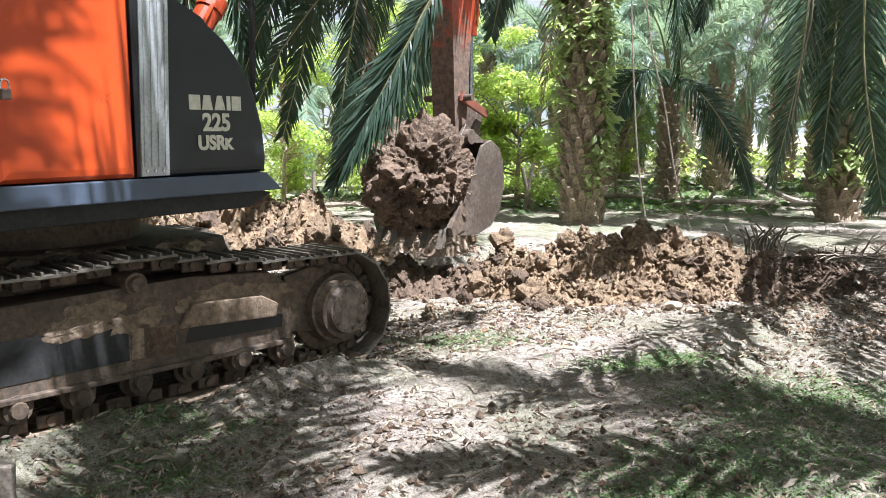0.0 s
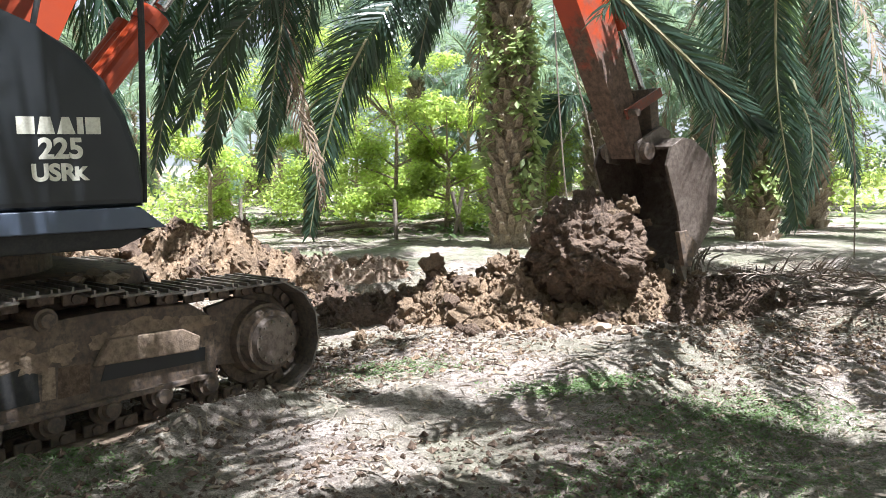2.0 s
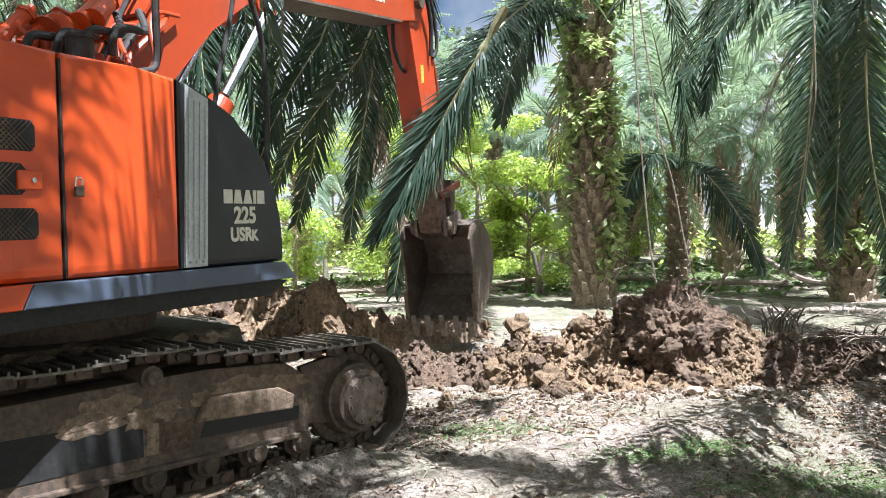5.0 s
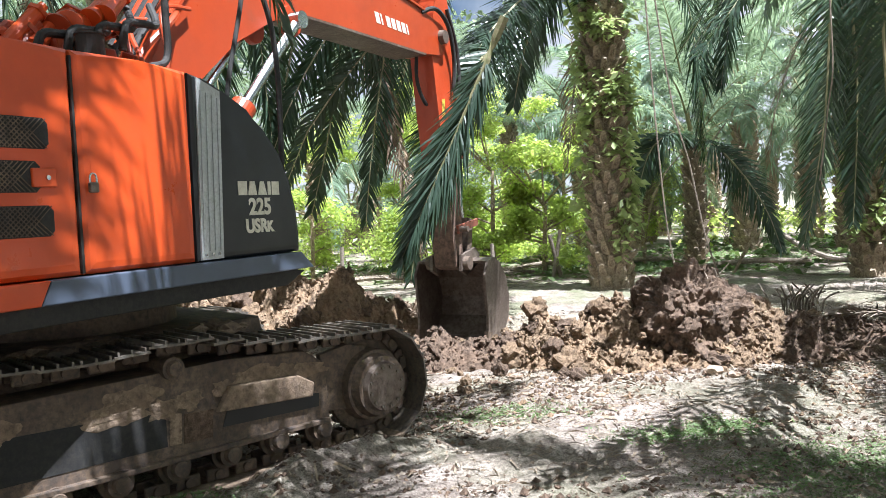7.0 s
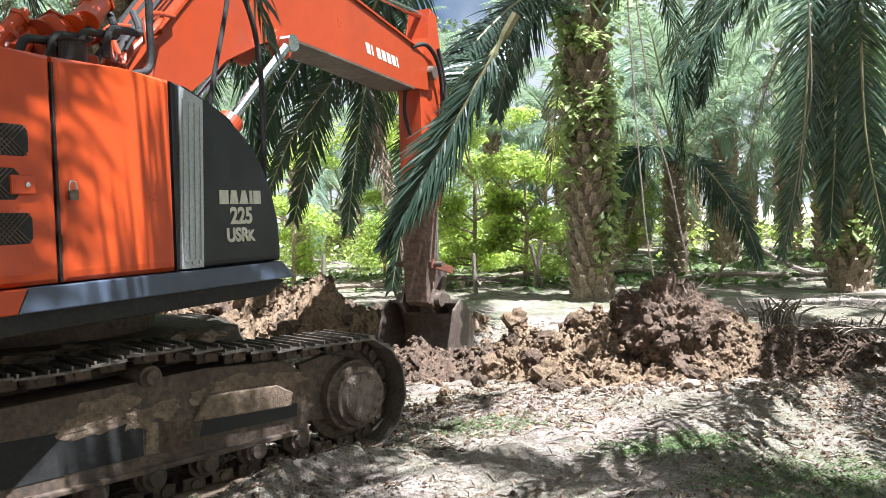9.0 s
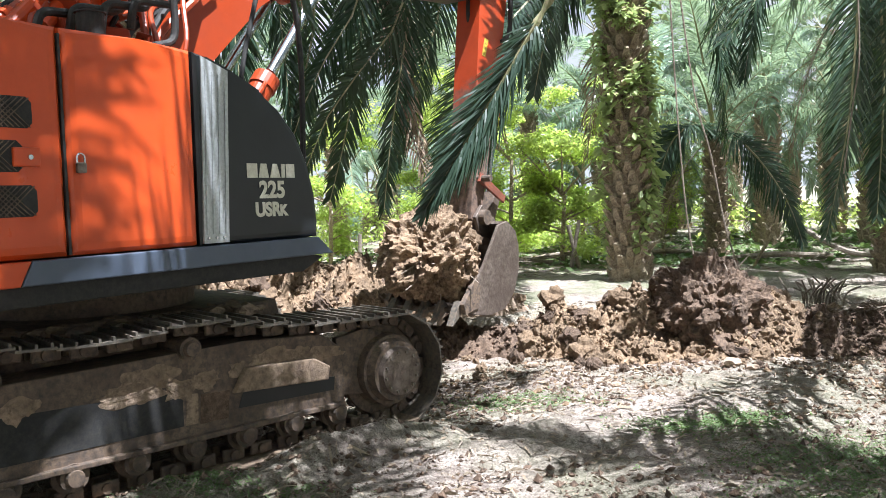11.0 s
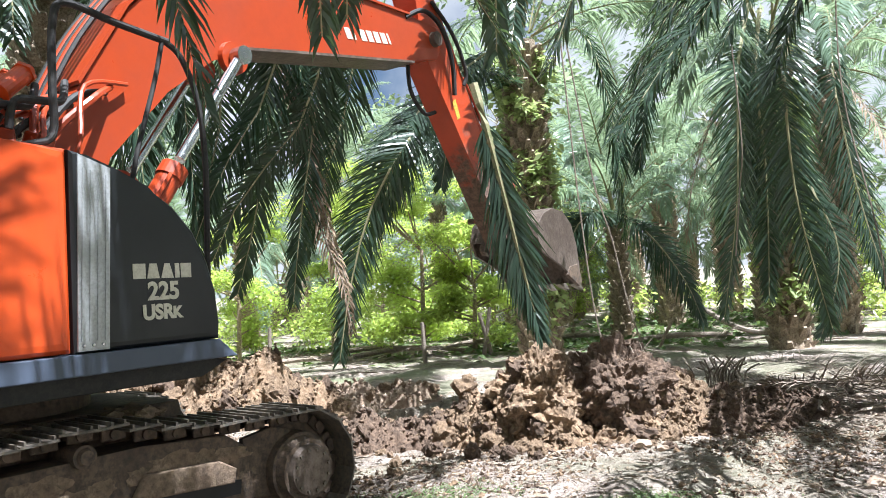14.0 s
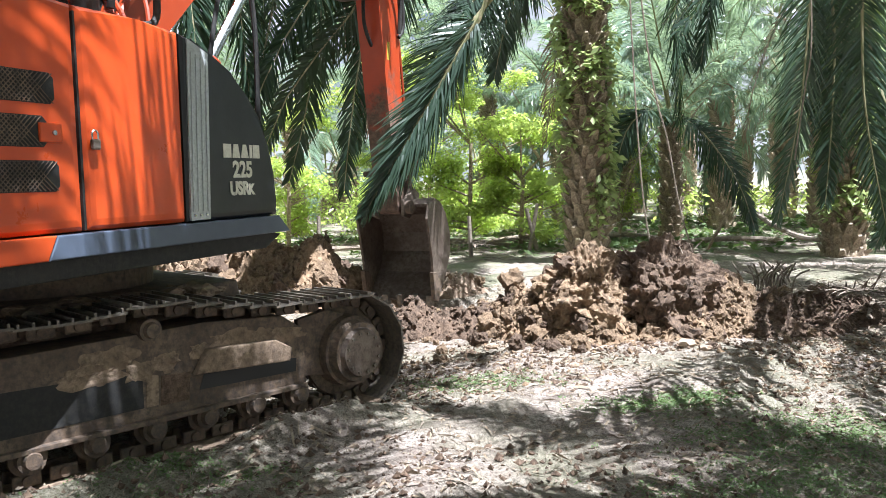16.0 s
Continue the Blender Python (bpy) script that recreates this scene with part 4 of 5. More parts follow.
def trunk_mesh(h, r, seed, stubs):
    rng = random.Random(seed)
    bm = bmesh.new()
    rings = []
    for i in range(25):
        z = h * i / 24
        ring = []
        for k in range(20):
            a = k * math.pi / 10
            rr = r * (1 + 0.35 * math.exp(-z / 0.35) - 0.08 * i / 24) * (0.86 + 0.13 * noise.noise(Vector((math.cos(a) * 2, math.sin(a) * 2, z * 2.2 + seed))))
            ring.append(bm.verts.new((rr * math.cos(a), rr * math.sin(a), z)))
        if rings:
            for k in range(20):
                bm.faces.new((rings[-1][k], rings[-1][(k + 1) % 20], ring[(k + 1) % 20], ring[k]))
        rings.append(ring)
    bm.faces.new(rings[-1])
    if stubs:
        for i in range(int(h / 0.24)):
            for k in range(8):
                a = k * 45 + i * 28 + rng.uniform(-8, 8)
                bm2 = LEAF_BASE.copy()
                bm2.transform(pose(0, 0, 0.15 + i * 0.24 + rng.uniform(-0.06, 0.06), 0, 0, a) @ pose(0, r * 0.82, 0) @ Matrix.Diagonal((1.2, rng.uniform(0.8, 1.3), 1.2, 1)))
                bm.from_mesh(bm2)
                bpy.data.meshes.remove(bm2)
    return bm


def palm(x, y, h, r, seed, label, counts=(5, 9, 5, 1), far=False, near=False, group="oil palms", scale=1.0, extra=(), spare=(), dry=(), curtain=(), feather=()):
    rng = random.Random(seed)
    p = empty("oil_palm", pose(x, y, ground_at(x, y) - 0.05), label, "palm tree", group)
    part("trunk", trunk_mesh(h, r, seed, not near), BARK, p, "rough brown trunk with old leaf bases")
    if near:
        for i in range(int(h / 0.25)):
            for k in range(9):
                a = k * 40 + i * 27 + rng.uniform(-8, 8)
                part("leaf_base", LEAF_BASE, BARK, p, m=pose(0, 0, 0.15 + i * 0.25 + rng.uniform(-0.05, 0.05), 0, 0, a) @ pose(0, r * 0.84, 0, rng.uniform(-10, 10)) @ Matrix.Diagonal((1.15, rng.uniform(0.8, 1.3), 1.2, 1)))
    kinds = LIT_FRONDS if far else FRONDS
    for key, n, lift in zip(("upright", "spread", "hanging", "dead"), counts, (0.25, 0.1, -0.1, -0.3)):
        for k in range(n):
            a = 360 * k / n + rng.uniform(-22, 22) + seed * 31
            if any(abs((a - s + 180) % 360 - 180) < w for s, w in spare) and key != "upright":
                continue
            me = rng.choice(kinds[key])
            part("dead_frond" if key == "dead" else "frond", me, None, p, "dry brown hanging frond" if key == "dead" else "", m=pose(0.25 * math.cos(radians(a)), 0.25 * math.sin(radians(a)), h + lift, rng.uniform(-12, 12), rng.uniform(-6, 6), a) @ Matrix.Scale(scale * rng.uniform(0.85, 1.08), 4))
    for j, pts in enumerate(extra):
        me = frond_mesh("frond", [Vector(q) - Vector((x, y, 0)) for q in pts], 180, 1.05, 0.36, seed * 10 + j, width=0.04)
        part("frond", me, None, p, "dark green drooping frond")
    for j, pts in enumerate(curtain):
        me = frond_mesh("frond", [Vector(q) - Vector((x, y, 0)) for q in pts], 230, 0.95, 0.22, seed * 10 + 30 + j, width=0.036, fan=(48, 74), bare=0.08, flat=(0.95, 0.3 * (-1) ** j, 0.0))
        part("frond", me, None, p, "dark green frond hanging like a curtain")
    # unseen fronds cast ground shadows; leaflets shortened on one side spare a lit strip
    for j, pts in enumerate(feather):
        me = frond_mesh("frond", [Vector(q) - Vector((x, y, 0)) for q in pts], 38, 1.25, 0.05, seed * 10 + 70 + j, width=0.07, fan=(58, 78), bare=0.34, worn=0.3)
        part("frond", me, None, p, "unseen frond placed to cast leaflet shadows on the clearing")
    for j, pts in enumerate(dry):
        me = frond_mesh("dead_frond", [Vector(q) - Vector((x, y, 0)) for q in pts], 110, 0.6, 0.5, seed * 10 + 50 + j, DEAD, DRY, 0.034, flat=(0.9, 0.4, 0.0))
        part("dead_frond", me, None, p, "dry brown hanging frond")
    return p


MAIN = palm(2.92, 17.0, 6.9, 0.40, 3, "oil palm with ferns on its rough trunk behind the heap", (6, 6, 0, 2), near=True, far=True, spare=((262, 30), (200, 60)), extra=(
    ((2.8, 16.6, 6.9), (2.2, 13.4, 7.6), (1.3, 10.6, 6.7), (0.7, 9.2, 5.3)),
    ((2.9, 16.6, 7.0), (2.6, 13.2, 7.3), (1.9, 10.8, 6.0), (1.6, 10.0, 4.8)),
    ((2.8, 16.6, 6.9), (0.9, 13.4, 7.6), (-0.5, 11.2, 6.7), (-1.2, 10.2, 5.7)),
    ((3.3, 16.6, 6.7), (4.0, 16.0, 6.8), (4.4, 15.7, 5.1), (4.5, 15.6, 2.6)),
), curtain=(
    ((2.37, 15.5, 6.54), (1.01, 14.5, 5.18), (0.27, 13.2, 4.19), (-0.34, 13.2, 3.22), (-0.73, 13.2, 2.06), (-1, 13.2, 0.76)),
    ((2.37, 15.5, 6.54), (1.22, 14.6, 5.59), (0.38, 13.6, 4.62), (-0.01, 13.6, 3.71), (-0.31, 13.6, 2.89)),
    ((2.86, 17, 5.89), (1.88, 15.5, 5.93), (1.26, 15.5, 4.95), (0.95, 15.5, 3.74)),
))
RIGHT = palm(8.4, 17.2, 6.7, 0.40, 5, "oil palm hung with long drooping fronds and vines", (5, 4, 0, 2), near=True, far=True, extra=(
    ((7.9, 16.6, 6.6), (6.5, 16.0, 6.9), (5.3, 15.6, 5.9), (4.8, 15.4, 3.9)),
), curtain=(
    ((7.6, 16.2, 7.31), (6.54, 14.6, 5.58), (6.45, 14.6, 4.38), (6.3, 14.6, 2.86), (5.93, 14.6, 1.01)),
    ((8.65, 16.2, 7.32), (7.29, 14.3, 5.5), (7.25, 14.3, 4.32), (7.34, 14.3, 2.82), (7.78, 14.3, 0.66)),
    ((9.37, 16.2, 7.1), (8.58, 15, 5.47), (8.72, 15, 4.22), (8.97, 15, 2.74), (9.34, 15, 1.33)),
    ((7.93, 16.4, 7.27), (7.33, 15.6, 5.63), (7.4, 15.6, 4.23), (7.36, 15.6, 2.7), (7.26, 15.6, 1.26)),
    ((8.4, 16.6, 5.1), (8.4, 15.8, 3.4), (8.8, 15.7, 2.2), (8.55, 15.6, 1.1), (8.2, 15.5, 0.45)),
))
palm(-5.5, 13.6, 7.6, 0.45, 7, "tall oil palm behind the excavator", (7, 7, 2, 3), dry=(
    ((-5.2, 13.5, 7.6), (-3.696, 13.2, 8.3), (-1.73, 12.9, 6.51), (-1.4, 12.9, 4.74), (-1.3, 12.9, 3.89), (-1.13, 12.9, 2.77), (-0.81, 12.9, 1.8), (-0.75, 12.9, 1.18)),
    ((-5.2, 13.5, 7.6), (-3.68, 13.2, 8.3), (-1.65, 12.95, 6.53), (-1.29, 12.95, 4.75), (-1.22, 12.95, 3.9), (-1.02, 12.95, 2.77), (-0.77, 12.95, 1.89)),
), curtain=(
    ((-5.2, 13.5, 7.6), (-3.554, 13.2, 8.3), (-1.02, 12.4, 6.36), (-1.13, 12.4, 4.87), (-1.57, 12.4, 4.14), (-2.25, 12.4, 3.41), (-2.75, 12.4, 2.43)),
    ((-5.2, 13.5, 7.6), (-3.622, 13.2, 8.3), (-1.36, 12.6, 6.5), (-1.06, 12.6, 4.92), (-1.22, 12.6, 4.09), (-1.43, 12.6, 3), (-1.61, 12.6, 1.73)),
    ((-5.2, 13.5, 7.6), (-3.796, 13.2, 8.3), (-2.23, 12.9, 6.68), (-1.85, 12.9, 4.99), (-1.98, 12.9, 4.07), (-2.2, 12.9, 2.96), (-2.5, 12.9, 1.92)),
    ((-5.2, 13.5, 7.6), (-3.678, 13.2, 8.3), (-1.64, 12.2, 6.37), (-1.75, 12.2, 4.98), (-2.18, 12.2, 4.27), (-2.61, 12.2, 3.55), (-2.97, 12.2, 2.67)),
    ((-5.2, 13.5, 7.6), (-3.492, 13.2, 8.3), (-0.71, 13.1, 6.58), (-0.58, 13.1, 5.12), (-0.87, 13.1, 4.35), (-1.07, 13.1, 3.57), (-1.47, 13.1, 2.43)),
    ((-5.2, 13.5, 7.6), (-3.9, 13.2, 8.3), (-2.75, 13, 6.54), (-2.64, 13, 4.85), (-2.86, 13, 3.84), (-3.08, 13, 2.89), (-3.3, 13, 1.86)),
), extra=(
    ((-5.3, 13.4, 7.6), (-4.0, 12.8, 7.6), (-3.2, 12.4, 6.0), (-2.9, 12.2, 3.0)),
    ((-5.3, 13.3, 7.4), (-4.2, 12.2, 7.2), (-3.6, 11.6, 5.2), (-3.4, 11.5, 2.6)),
    ((-5.3, 13.4, 7.6), (-3.4, 12.9, 8.4), (-1.9, 12.4, 7.4), (-1.2, 12.1, 4.9)),
    ((-5.3, 13.4, 7.6), (-4.3, 12.4, 7.6), (-3.9, 11.9, 5.6), (-3.8, 11.8, 2.6)),
    ((-5.3, 13.4, 7.6), (-3.3, 12.2, 8.6), (-1.3, 11.2, 7.8), (-0.2, 10.8, 5.6)),
    ((-5.3, 13.2, 7.6), (-4.1, 10.8, 8.3), (-3.0, 9.2, 7.0), (-2.4, 8.4, 5.0)),
    ((-5.3, 13.2, 7.6), (-4.6, 10.6, 8.2), (-4.0, 9.0, 6.6), (-3.7, 8.3, 4.6)),
))
palm(8.9, 8.2, 7.2, 0.44, 11, "tall oil palm leaning its fronds over the clearing", (6, 8, 2, 0), scale=1.05, spare=((100, 45), (195, 50)), feather=(
    ((8.6, 8.1, 7.2), (6.6, 7.7, 6.9), (4.75, 6.7, 6.0), (3.3, 5.5, 5.5), (1.95, 4.3, 5.1)),
    ((8.6, 8.0, 7.2), (6.6, 7.4, 7.1), (4.75, 6.45, 6.1), (4.05, 5.4, 5.5), (3.45, 4.4, 5.1)),
    ((8.6, 7.9, 7.2), (7.4, 6.8, 6.9), (6.3, 5.6, 6.0), (5.3, 4.4, 5.2)),
    ((8.6, 8.0, 7.2), (7.2, 7.4, 6.9), (5.9, 6.5, 6.0), (5.1, 5.4, 5.5), (4.6, 4.4, 5.0)),
    ((8.7, 8.4, 7.2), (7.2, 8.5, 7.4), (6.0, 8.1, 6.8), (5.2, 7.6, 5.9)),
    ((8.7, 8.3, 7.2), (7.6, 7.9, 7.4), (6.6, 7.3, 6.8), (5.9, 6.6, 5.9)),
    ((8.7, 7.8, 7.2), (8.0, 6.6, 6.8), (7.4, 5.2, 6.0), (6.8, 4.0, 5.2)),
), extra=(
    ((8.6, 8.2, 7.2), (6.6, 8.5, 7.9), (4.5, 8.9, 6.4), (3.2, 9.0, 4.7), (2.4, 9.1, 3.5)),
    ((8.6, 8.2, 7.2), (6.8, 8.8, 7.9), (4.8, 9.3, 6.5), (3.6, 9.6, 5.0), (2.8, 9.8, 3.7)),
    ((8.6, 8.2, 7.2), (6.9, 8.3, 7.8), (4.9, 8.6, 6.2), (3.7, 8.7, 4.8), (3.1, 8.8, 3.9)),
    ((8.6, 8.2, 7.2), (7.0, 8.9, 8.0), (5.2, 9.6, 6.9), (4.2, 10.0, 5.1)),
    ((8.7, 8.5, 7.2), (7.40, 10.50, 7.87), (6.44, 10.20, 6.64), (5.44, 10.00, 5.40), (4.83, 9.90, 4.11)),
    ((8.7, 8.5, 7.2), (6.26, 10.50, 7.88), (5.37, 10.80, 7.28), (4.23, 10.60, 6.20), (3.49, 10.50, 5.05)),
    ((8.7, 8.5, 7.2), (8.00, 12.00, 7.86), (7.23, 12.40, 7.29), (5.93, 12.20, 6.37), (5.01, 12.00, 4.95)),
    ((8.7, 8.4, 7.2), (6.9, 10.2, 8.3), (4.85, 9.5, 6.35), (3.45, 8.7, 4.65), (2.35, 8.2, 3.3)),
    ((8.7, 8.4, 7.2), (7.1, 10.0, 8.5), (5.3, 9.3, 7.0), (3.9, 8.6, 5.2), (2.9, 8.2, 3.9)),
))
# unseen palm, added so that its crown dapples the ground with shade
palm(6.4, 2.2, 7.2, 0.44, 13, "unseen oil palm added to shade the clearing", (4, 4, 0, 0), scale=1.1, spare=((138, 42),), extra=(
    ((6.2, 2.2, 7.2), (4.5, 2.6, 7.6), (2.6, 2.9, 6.5), (1.4, 3.2, 5.5)),
    ((6.2, 2.3, 7.2), (5.0, 3.3, 7.3), (3.9, 4.2, 6.6), (3.2, 4.9, 5.6)),
))
# canopy added out of view for shade; only low frond tips hang into sight
palm(1.7, -1.3, 7.6, 0.44, 17, "oil palm added out of view for shade, frond tips showing", (4, 4, 0, 0), scale=1.1, spare=((90, 60),), extra=(
    ((1.6, -1.0, 7.6), (1.2, 2.0, 8.7), (0.3, 4.8, 7.4), (-0.2, 6.3, 5.2), (-0.3, 6.7, 4.1)),
    ((1.6, -1.0, 7.6), (1.8, 2.2, 8.6), (1.4, 5.0, 7.3), (1.05, 6.8, 5.2), (1.0, 7.2, 3.9)),
    ((1.6, -1.0, 7.6), (1.0, 2.2, 8.4), (0.0, 5.0, 6.8), (-0.45, 6.2, 4.9), (-0.5, 6.5, 3.9)),
    ((1.6, -1.0, 7.6), (-0.2, 1.6, 8.6), (-1.8, 4.0, 7.0), (-2.35, 5.0, 5.2), (-2.4, 5.3, 4.0)),
    ((1.7, -1.0, 7.6), (1.7, 3.4, 8.6), (2.0, 6.4, 6.6), (2.0, 7.1, 5.3), (1.72, 7.0, 4.4), (1.4, 6.9, 3.65)),
    ((1.6, -1.0, 7.6), (-0.4, 2.4, 8.3), (-1.6, 4.8, 6.2), (-1.47, 5.3, 4.5), (-1.3, 5.25, 3.7), (-1.15, 5.2, 3.05)),
    ((1.6, -1.0, 7.6), (0.6, 3.0, 8.5), (-0.1, 6.0, 6.6), (0.2, 6.4, 5.1), (0.63, 6.35, 4.3), (1.05, 6.3, 3.55)),
    ((1.6, -1.0, 7.6), (0.2, 1.6, 8.7), (-1.2, 4.0, 7.4), (-1.9, 5.2, 5.4), (-2.0, 5.5, 4.4)),
))
# palm out of view; its four long fronds are added to shade the house
palm(-8.5, 8.5, 7.6, 0.44, 19, "oil palm standing out of view, added to shade the excavator", (8, 14, 7, 0), scale=1.1, extra=(
    ((-8.3, 8.4, 7.6), (-6.2, 7.4, 8.5), (-3.8, 6.4, 7.8), (-2.0, 5.6, 6.3)),
    ((-8.3, 8.4, 7.6), (-6.4, 6.6, 8.5), (-4.2, 5.2, 7.8), (-2.6, 4.4, 6.4)),
    ((-8.3, 8.4, 7.6), (-6.0, 8.0, 8.6), (-3.4, 7.4, 7.9), (-1.4, 7.0, 6.6)),
    ((-8.3, 8.4, 7.6), (-6.6, 5.8, 8.2), (-5.0, 4.2, 7.2), (-4.0, 3.4, 6.0)),
))
# two unseen palms added as shading canopy round the clearing
palm(-5.5, -3.5, 7.4, 0.44, 23, "unseen oil palm added for shade behind the clearing", (7, 12, 6, 0), scale=1.15)
palm(13.5, -1.0, 7.4, 0.44, 29, "unseen oil palm added for shade at the far right", (7, 12, 6, 0), scale=1.15)
palm(14.5, 11.5, 7.4, 0.44, 31, "oil palm in the next row", (5, 5, 1, 1), scale=1.1)
palm(-13.5, 14.5, 7.4, 0.44, 37, "oil palm in the next row", (7, 12, 7, 1), scale=1.1)
# one more unseen crown behind the camera, added to deepen the shade
palm(4.2, -8.5, 7.6, 0.44, 39, "unseen oil palm added behind the camera for canopy shade", (7, 12, 5, 0), scale=1.2)
palm(11.0, 19.6, 6.8, 0.32, 62, "oil palm with dark drooping fronds past the heap", (4, 5, 2, 2), far=True, group="oil palms", scale=1.1)
palm(6.1, 22.0, 3.4, 0.20, 64, "young oil palm with drooping yellow-green fronds", (5, 6, 0, 1), far=True, scale=0.8, curtain=(
    ((6, 22, 3.45), (6.09, 20.5, 3.2), (6.74, 20.5, 2.57), (7.41, 20.5, 1.52), (7.79, 20.5, 0.45)),
    ((6, 22, 3.45), (5.17, 20.5, 3.49), (4.62, 20.5, 3.08), (4.28, 20.5, 2.11)),
))
FAR = [(9.0, 26.5, 4.8), (13.0, 31.0, 5.2), (7.4, 34.0, 5.6), (11.8, 25.5, 6.0), (-2.5, 35.0, 5.0), (2.0, 36.0, 6.0), (4.4, 30.5, 4.4), (-8.4, 19.5, 8.4), (-12.5, 25.0, 8.6), (18.0, 23.5, 8.4), (-3.0, 44.0, 10.0), (6.0, 42.0, 10.0), (12.0, 40.0, 10.0), (18.0, 44.0, 10.0), (5.6, 28.5, 3.6), (10.7, 32.0, 3.6), (-5.4, 29.5, 4.4), (-9.5, 22.0, 6.0), (15.5, 27.0, 5.0)]
pr = random.Random(21)
for row in range(4):
    for k in range(9):
        if pr.random() < 0.3:
            continue
        FAR.append(((k - 4) * (6.0 + row) + 3 * (row % 2) + pr.uniform(-1.5, 1.5), 33 + row * 6.5 + pr.uniform(-1.5, 1.5), pr.uniform(2.4, 4.6)))
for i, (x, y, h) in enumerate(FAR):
    palm(x, y, h, 0.34, 40 + i, "oil palm of the far rows, sunlight painted into its fronds", (5, 6, 3, 1) if y > 30 else (4, 5, 1, 1), far=True, group="far oil palms")


# climbing ferns and vines on the two near trunks
def trunk_green(x, y, r, h, n, seed, p, z0=0.8):
    rng = np.random.RandomState(seed)
    cs = []
    for k in range(60):
        a, z = rng.rand() * 6.28, z0 + (h - z0) * rng.rand() ** 0.9
        cs.append(((r + 0.05) * math.cos(a), (r + 0.05) * math.sin(a), z))
    part("climbing_fern", leaf_cloud("climbing_fern", cs, (0.24, 0.24, 0.36), n, 0.21, FERN, seed), None, p, "light green climbing fern on the bark")


trunk_green(2.92, 17.0, 0.40, 6.6, 3400, 5, MAIN)
trunk_green(8.4, 17.2, 0.40, 6.5, 4600, 6, RIGHT)


def vine(pts, name="hanging_vine"):
    ob = part(name, tube(bmesh.new(), curve_pts(pts, 5), 0.014, 5), DRY, None, "bare pale vine hanging from the palm crowns")
    return tagged(ob, "bare pale vine hanging from the palm crowns", "vine", "hanging vines")


vine([(2.99, 13.5, 6.16), (3.08, 13.5, 4), (3.15, 13.5, 2.66), (3.25, 13.5, 1.37), (3.39, 13.5, 0.48)])
vine([(3.06, 13.5, 6.16), (3.39, 13.5, 3.47), (3.65, 13.5, 2.38), (3.87, 13.5, 1.18), (4.15, 13.5, 0.28)])
vine([(6.17, 14, 6.29), (6.24, 14, 4.05), (6.14, 14, 3.22), (5.97, 14, 2)])
vine([(7.9, 13.4, 7.5), (7.8, 13.4, 4.8), (8.1, 13.2, 2.2), (8.2, 13.2, 0.0)])


# ---- young broadleaf trees, undergrowth, distance ----
def broadleaf(x, y, h, spread, n, seed, label):
    rng = np.random.RandomState(seed)
    t = empty("broadleaf_tree", pose(x, y, ground_at(x, y) - 0.03), label, "tree", "young broadleaf trees")
    bm = bmesh.new()
    cyl(bm, (0, 0, 0), (0.1, 0, h * 0.5), 0.07, 0.045, 9)
    tips = []
    for k in range(14):
        a, z = rng.rand() * 6.28, h * (0.10 + 0.80 * rng.rand())
        q = (spread * (0.4 + 0.6 * rng.rand()) * math.cos(a), spread * (0.4 + 0.6 * rng.rand()) * math.sin(a), z)
        cyl(bm, (0.05, 0, min(z * 0.75, h * 0.5)), q, 0.035, 0.012, 5)
        tips += [q, (q[0] * 0.55, q[1] * 0.55, z + 0.3 * rng.rand())]
    part("trunk", bm, BARK, t, "thin grey-brown branching trunk")
    sp = np.stack([0.35 + 0.4 * rng.rand(len(tips)), 0.35 + 0.4 * rng.rand(len(tips)), 0.2 + 0.3 * rng.rand(len(tips))], 1) * spread * 0.5
    part("crown", leaf_cloud("crown", tips, sp, int(n * 2.8), 0.12, BRIGHT, seed), None, t, "loose yellow-green crown of small leaves")


for i, (x, y, h, s, n) in enumerate(((0.6, 21.5, 5.6, 2.0, 5200), (-2.0, 24.5, 6.4, 2.2, 4200), (2.9, 25.0, 6.0, 2.0, 3800), (1.9, 21.0, 3.6, 1.4, 2600), (-4.6, 23.5, 4.4, 1.8, 2600), (6.6, 31.0, 5.0, 2.4, 2600), (-0.6, 30.0, 7.5, 2.6, 3600), (13.5, 24.5, 4.6, 2.2, 2600))):
    broadleaf(x, y, h, s, n, 60 + i, "young broadleaf tree with bright yellow-green leaves")

rng = np.random.RandomState(5)
cs, sp = [], []
for k in range(260):
    a = radians(rng.uniform(-50, 50))
    d = rng.uniform(26, 50)
    cs.append((d * math.sin(a), d * math.cos(a), rng.uniform(0.2, 1.1)))
    sp.append((rng.uniform(0.8, 2.2), rng.uniform(0.6, 1.4), rng.uniform(0.3, 0.8)))
tagged(new("undergrowth", leaf_cloud("undergrowth", cs, sp, 22000, 0.22, BRIGHT, 9)), "low bright green undergrowth between the palms", "undergrowth", kind="stuff")
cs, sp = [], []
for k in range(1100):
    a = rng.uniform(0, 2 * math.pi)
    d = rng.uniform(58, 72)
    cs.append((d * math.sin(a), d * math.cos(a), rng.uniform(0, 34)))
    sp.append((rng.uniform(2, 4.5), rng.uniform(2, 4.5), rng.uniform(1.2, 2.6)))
tagged(new("far_woods", leaf_cloud("far_woods", cs, sp, 190000, 0.7, WOODS, 12)), "wall of distant plantation foliage, haze put into its green", "woods", kind="stuff")


# ---- soil heaps ----
CLODS = [lump_mesh("clod", s, SOIL, 20 + i, 3, 0.5) for i, s in enumerate(((1, 0.8, 0.7), (0.9, 1, 0.65), (1, 0.9, 0.8), (0.8, 0.7, 0.9), (1.1, 0.75, 0.6)))]
DARK_CLODS = []
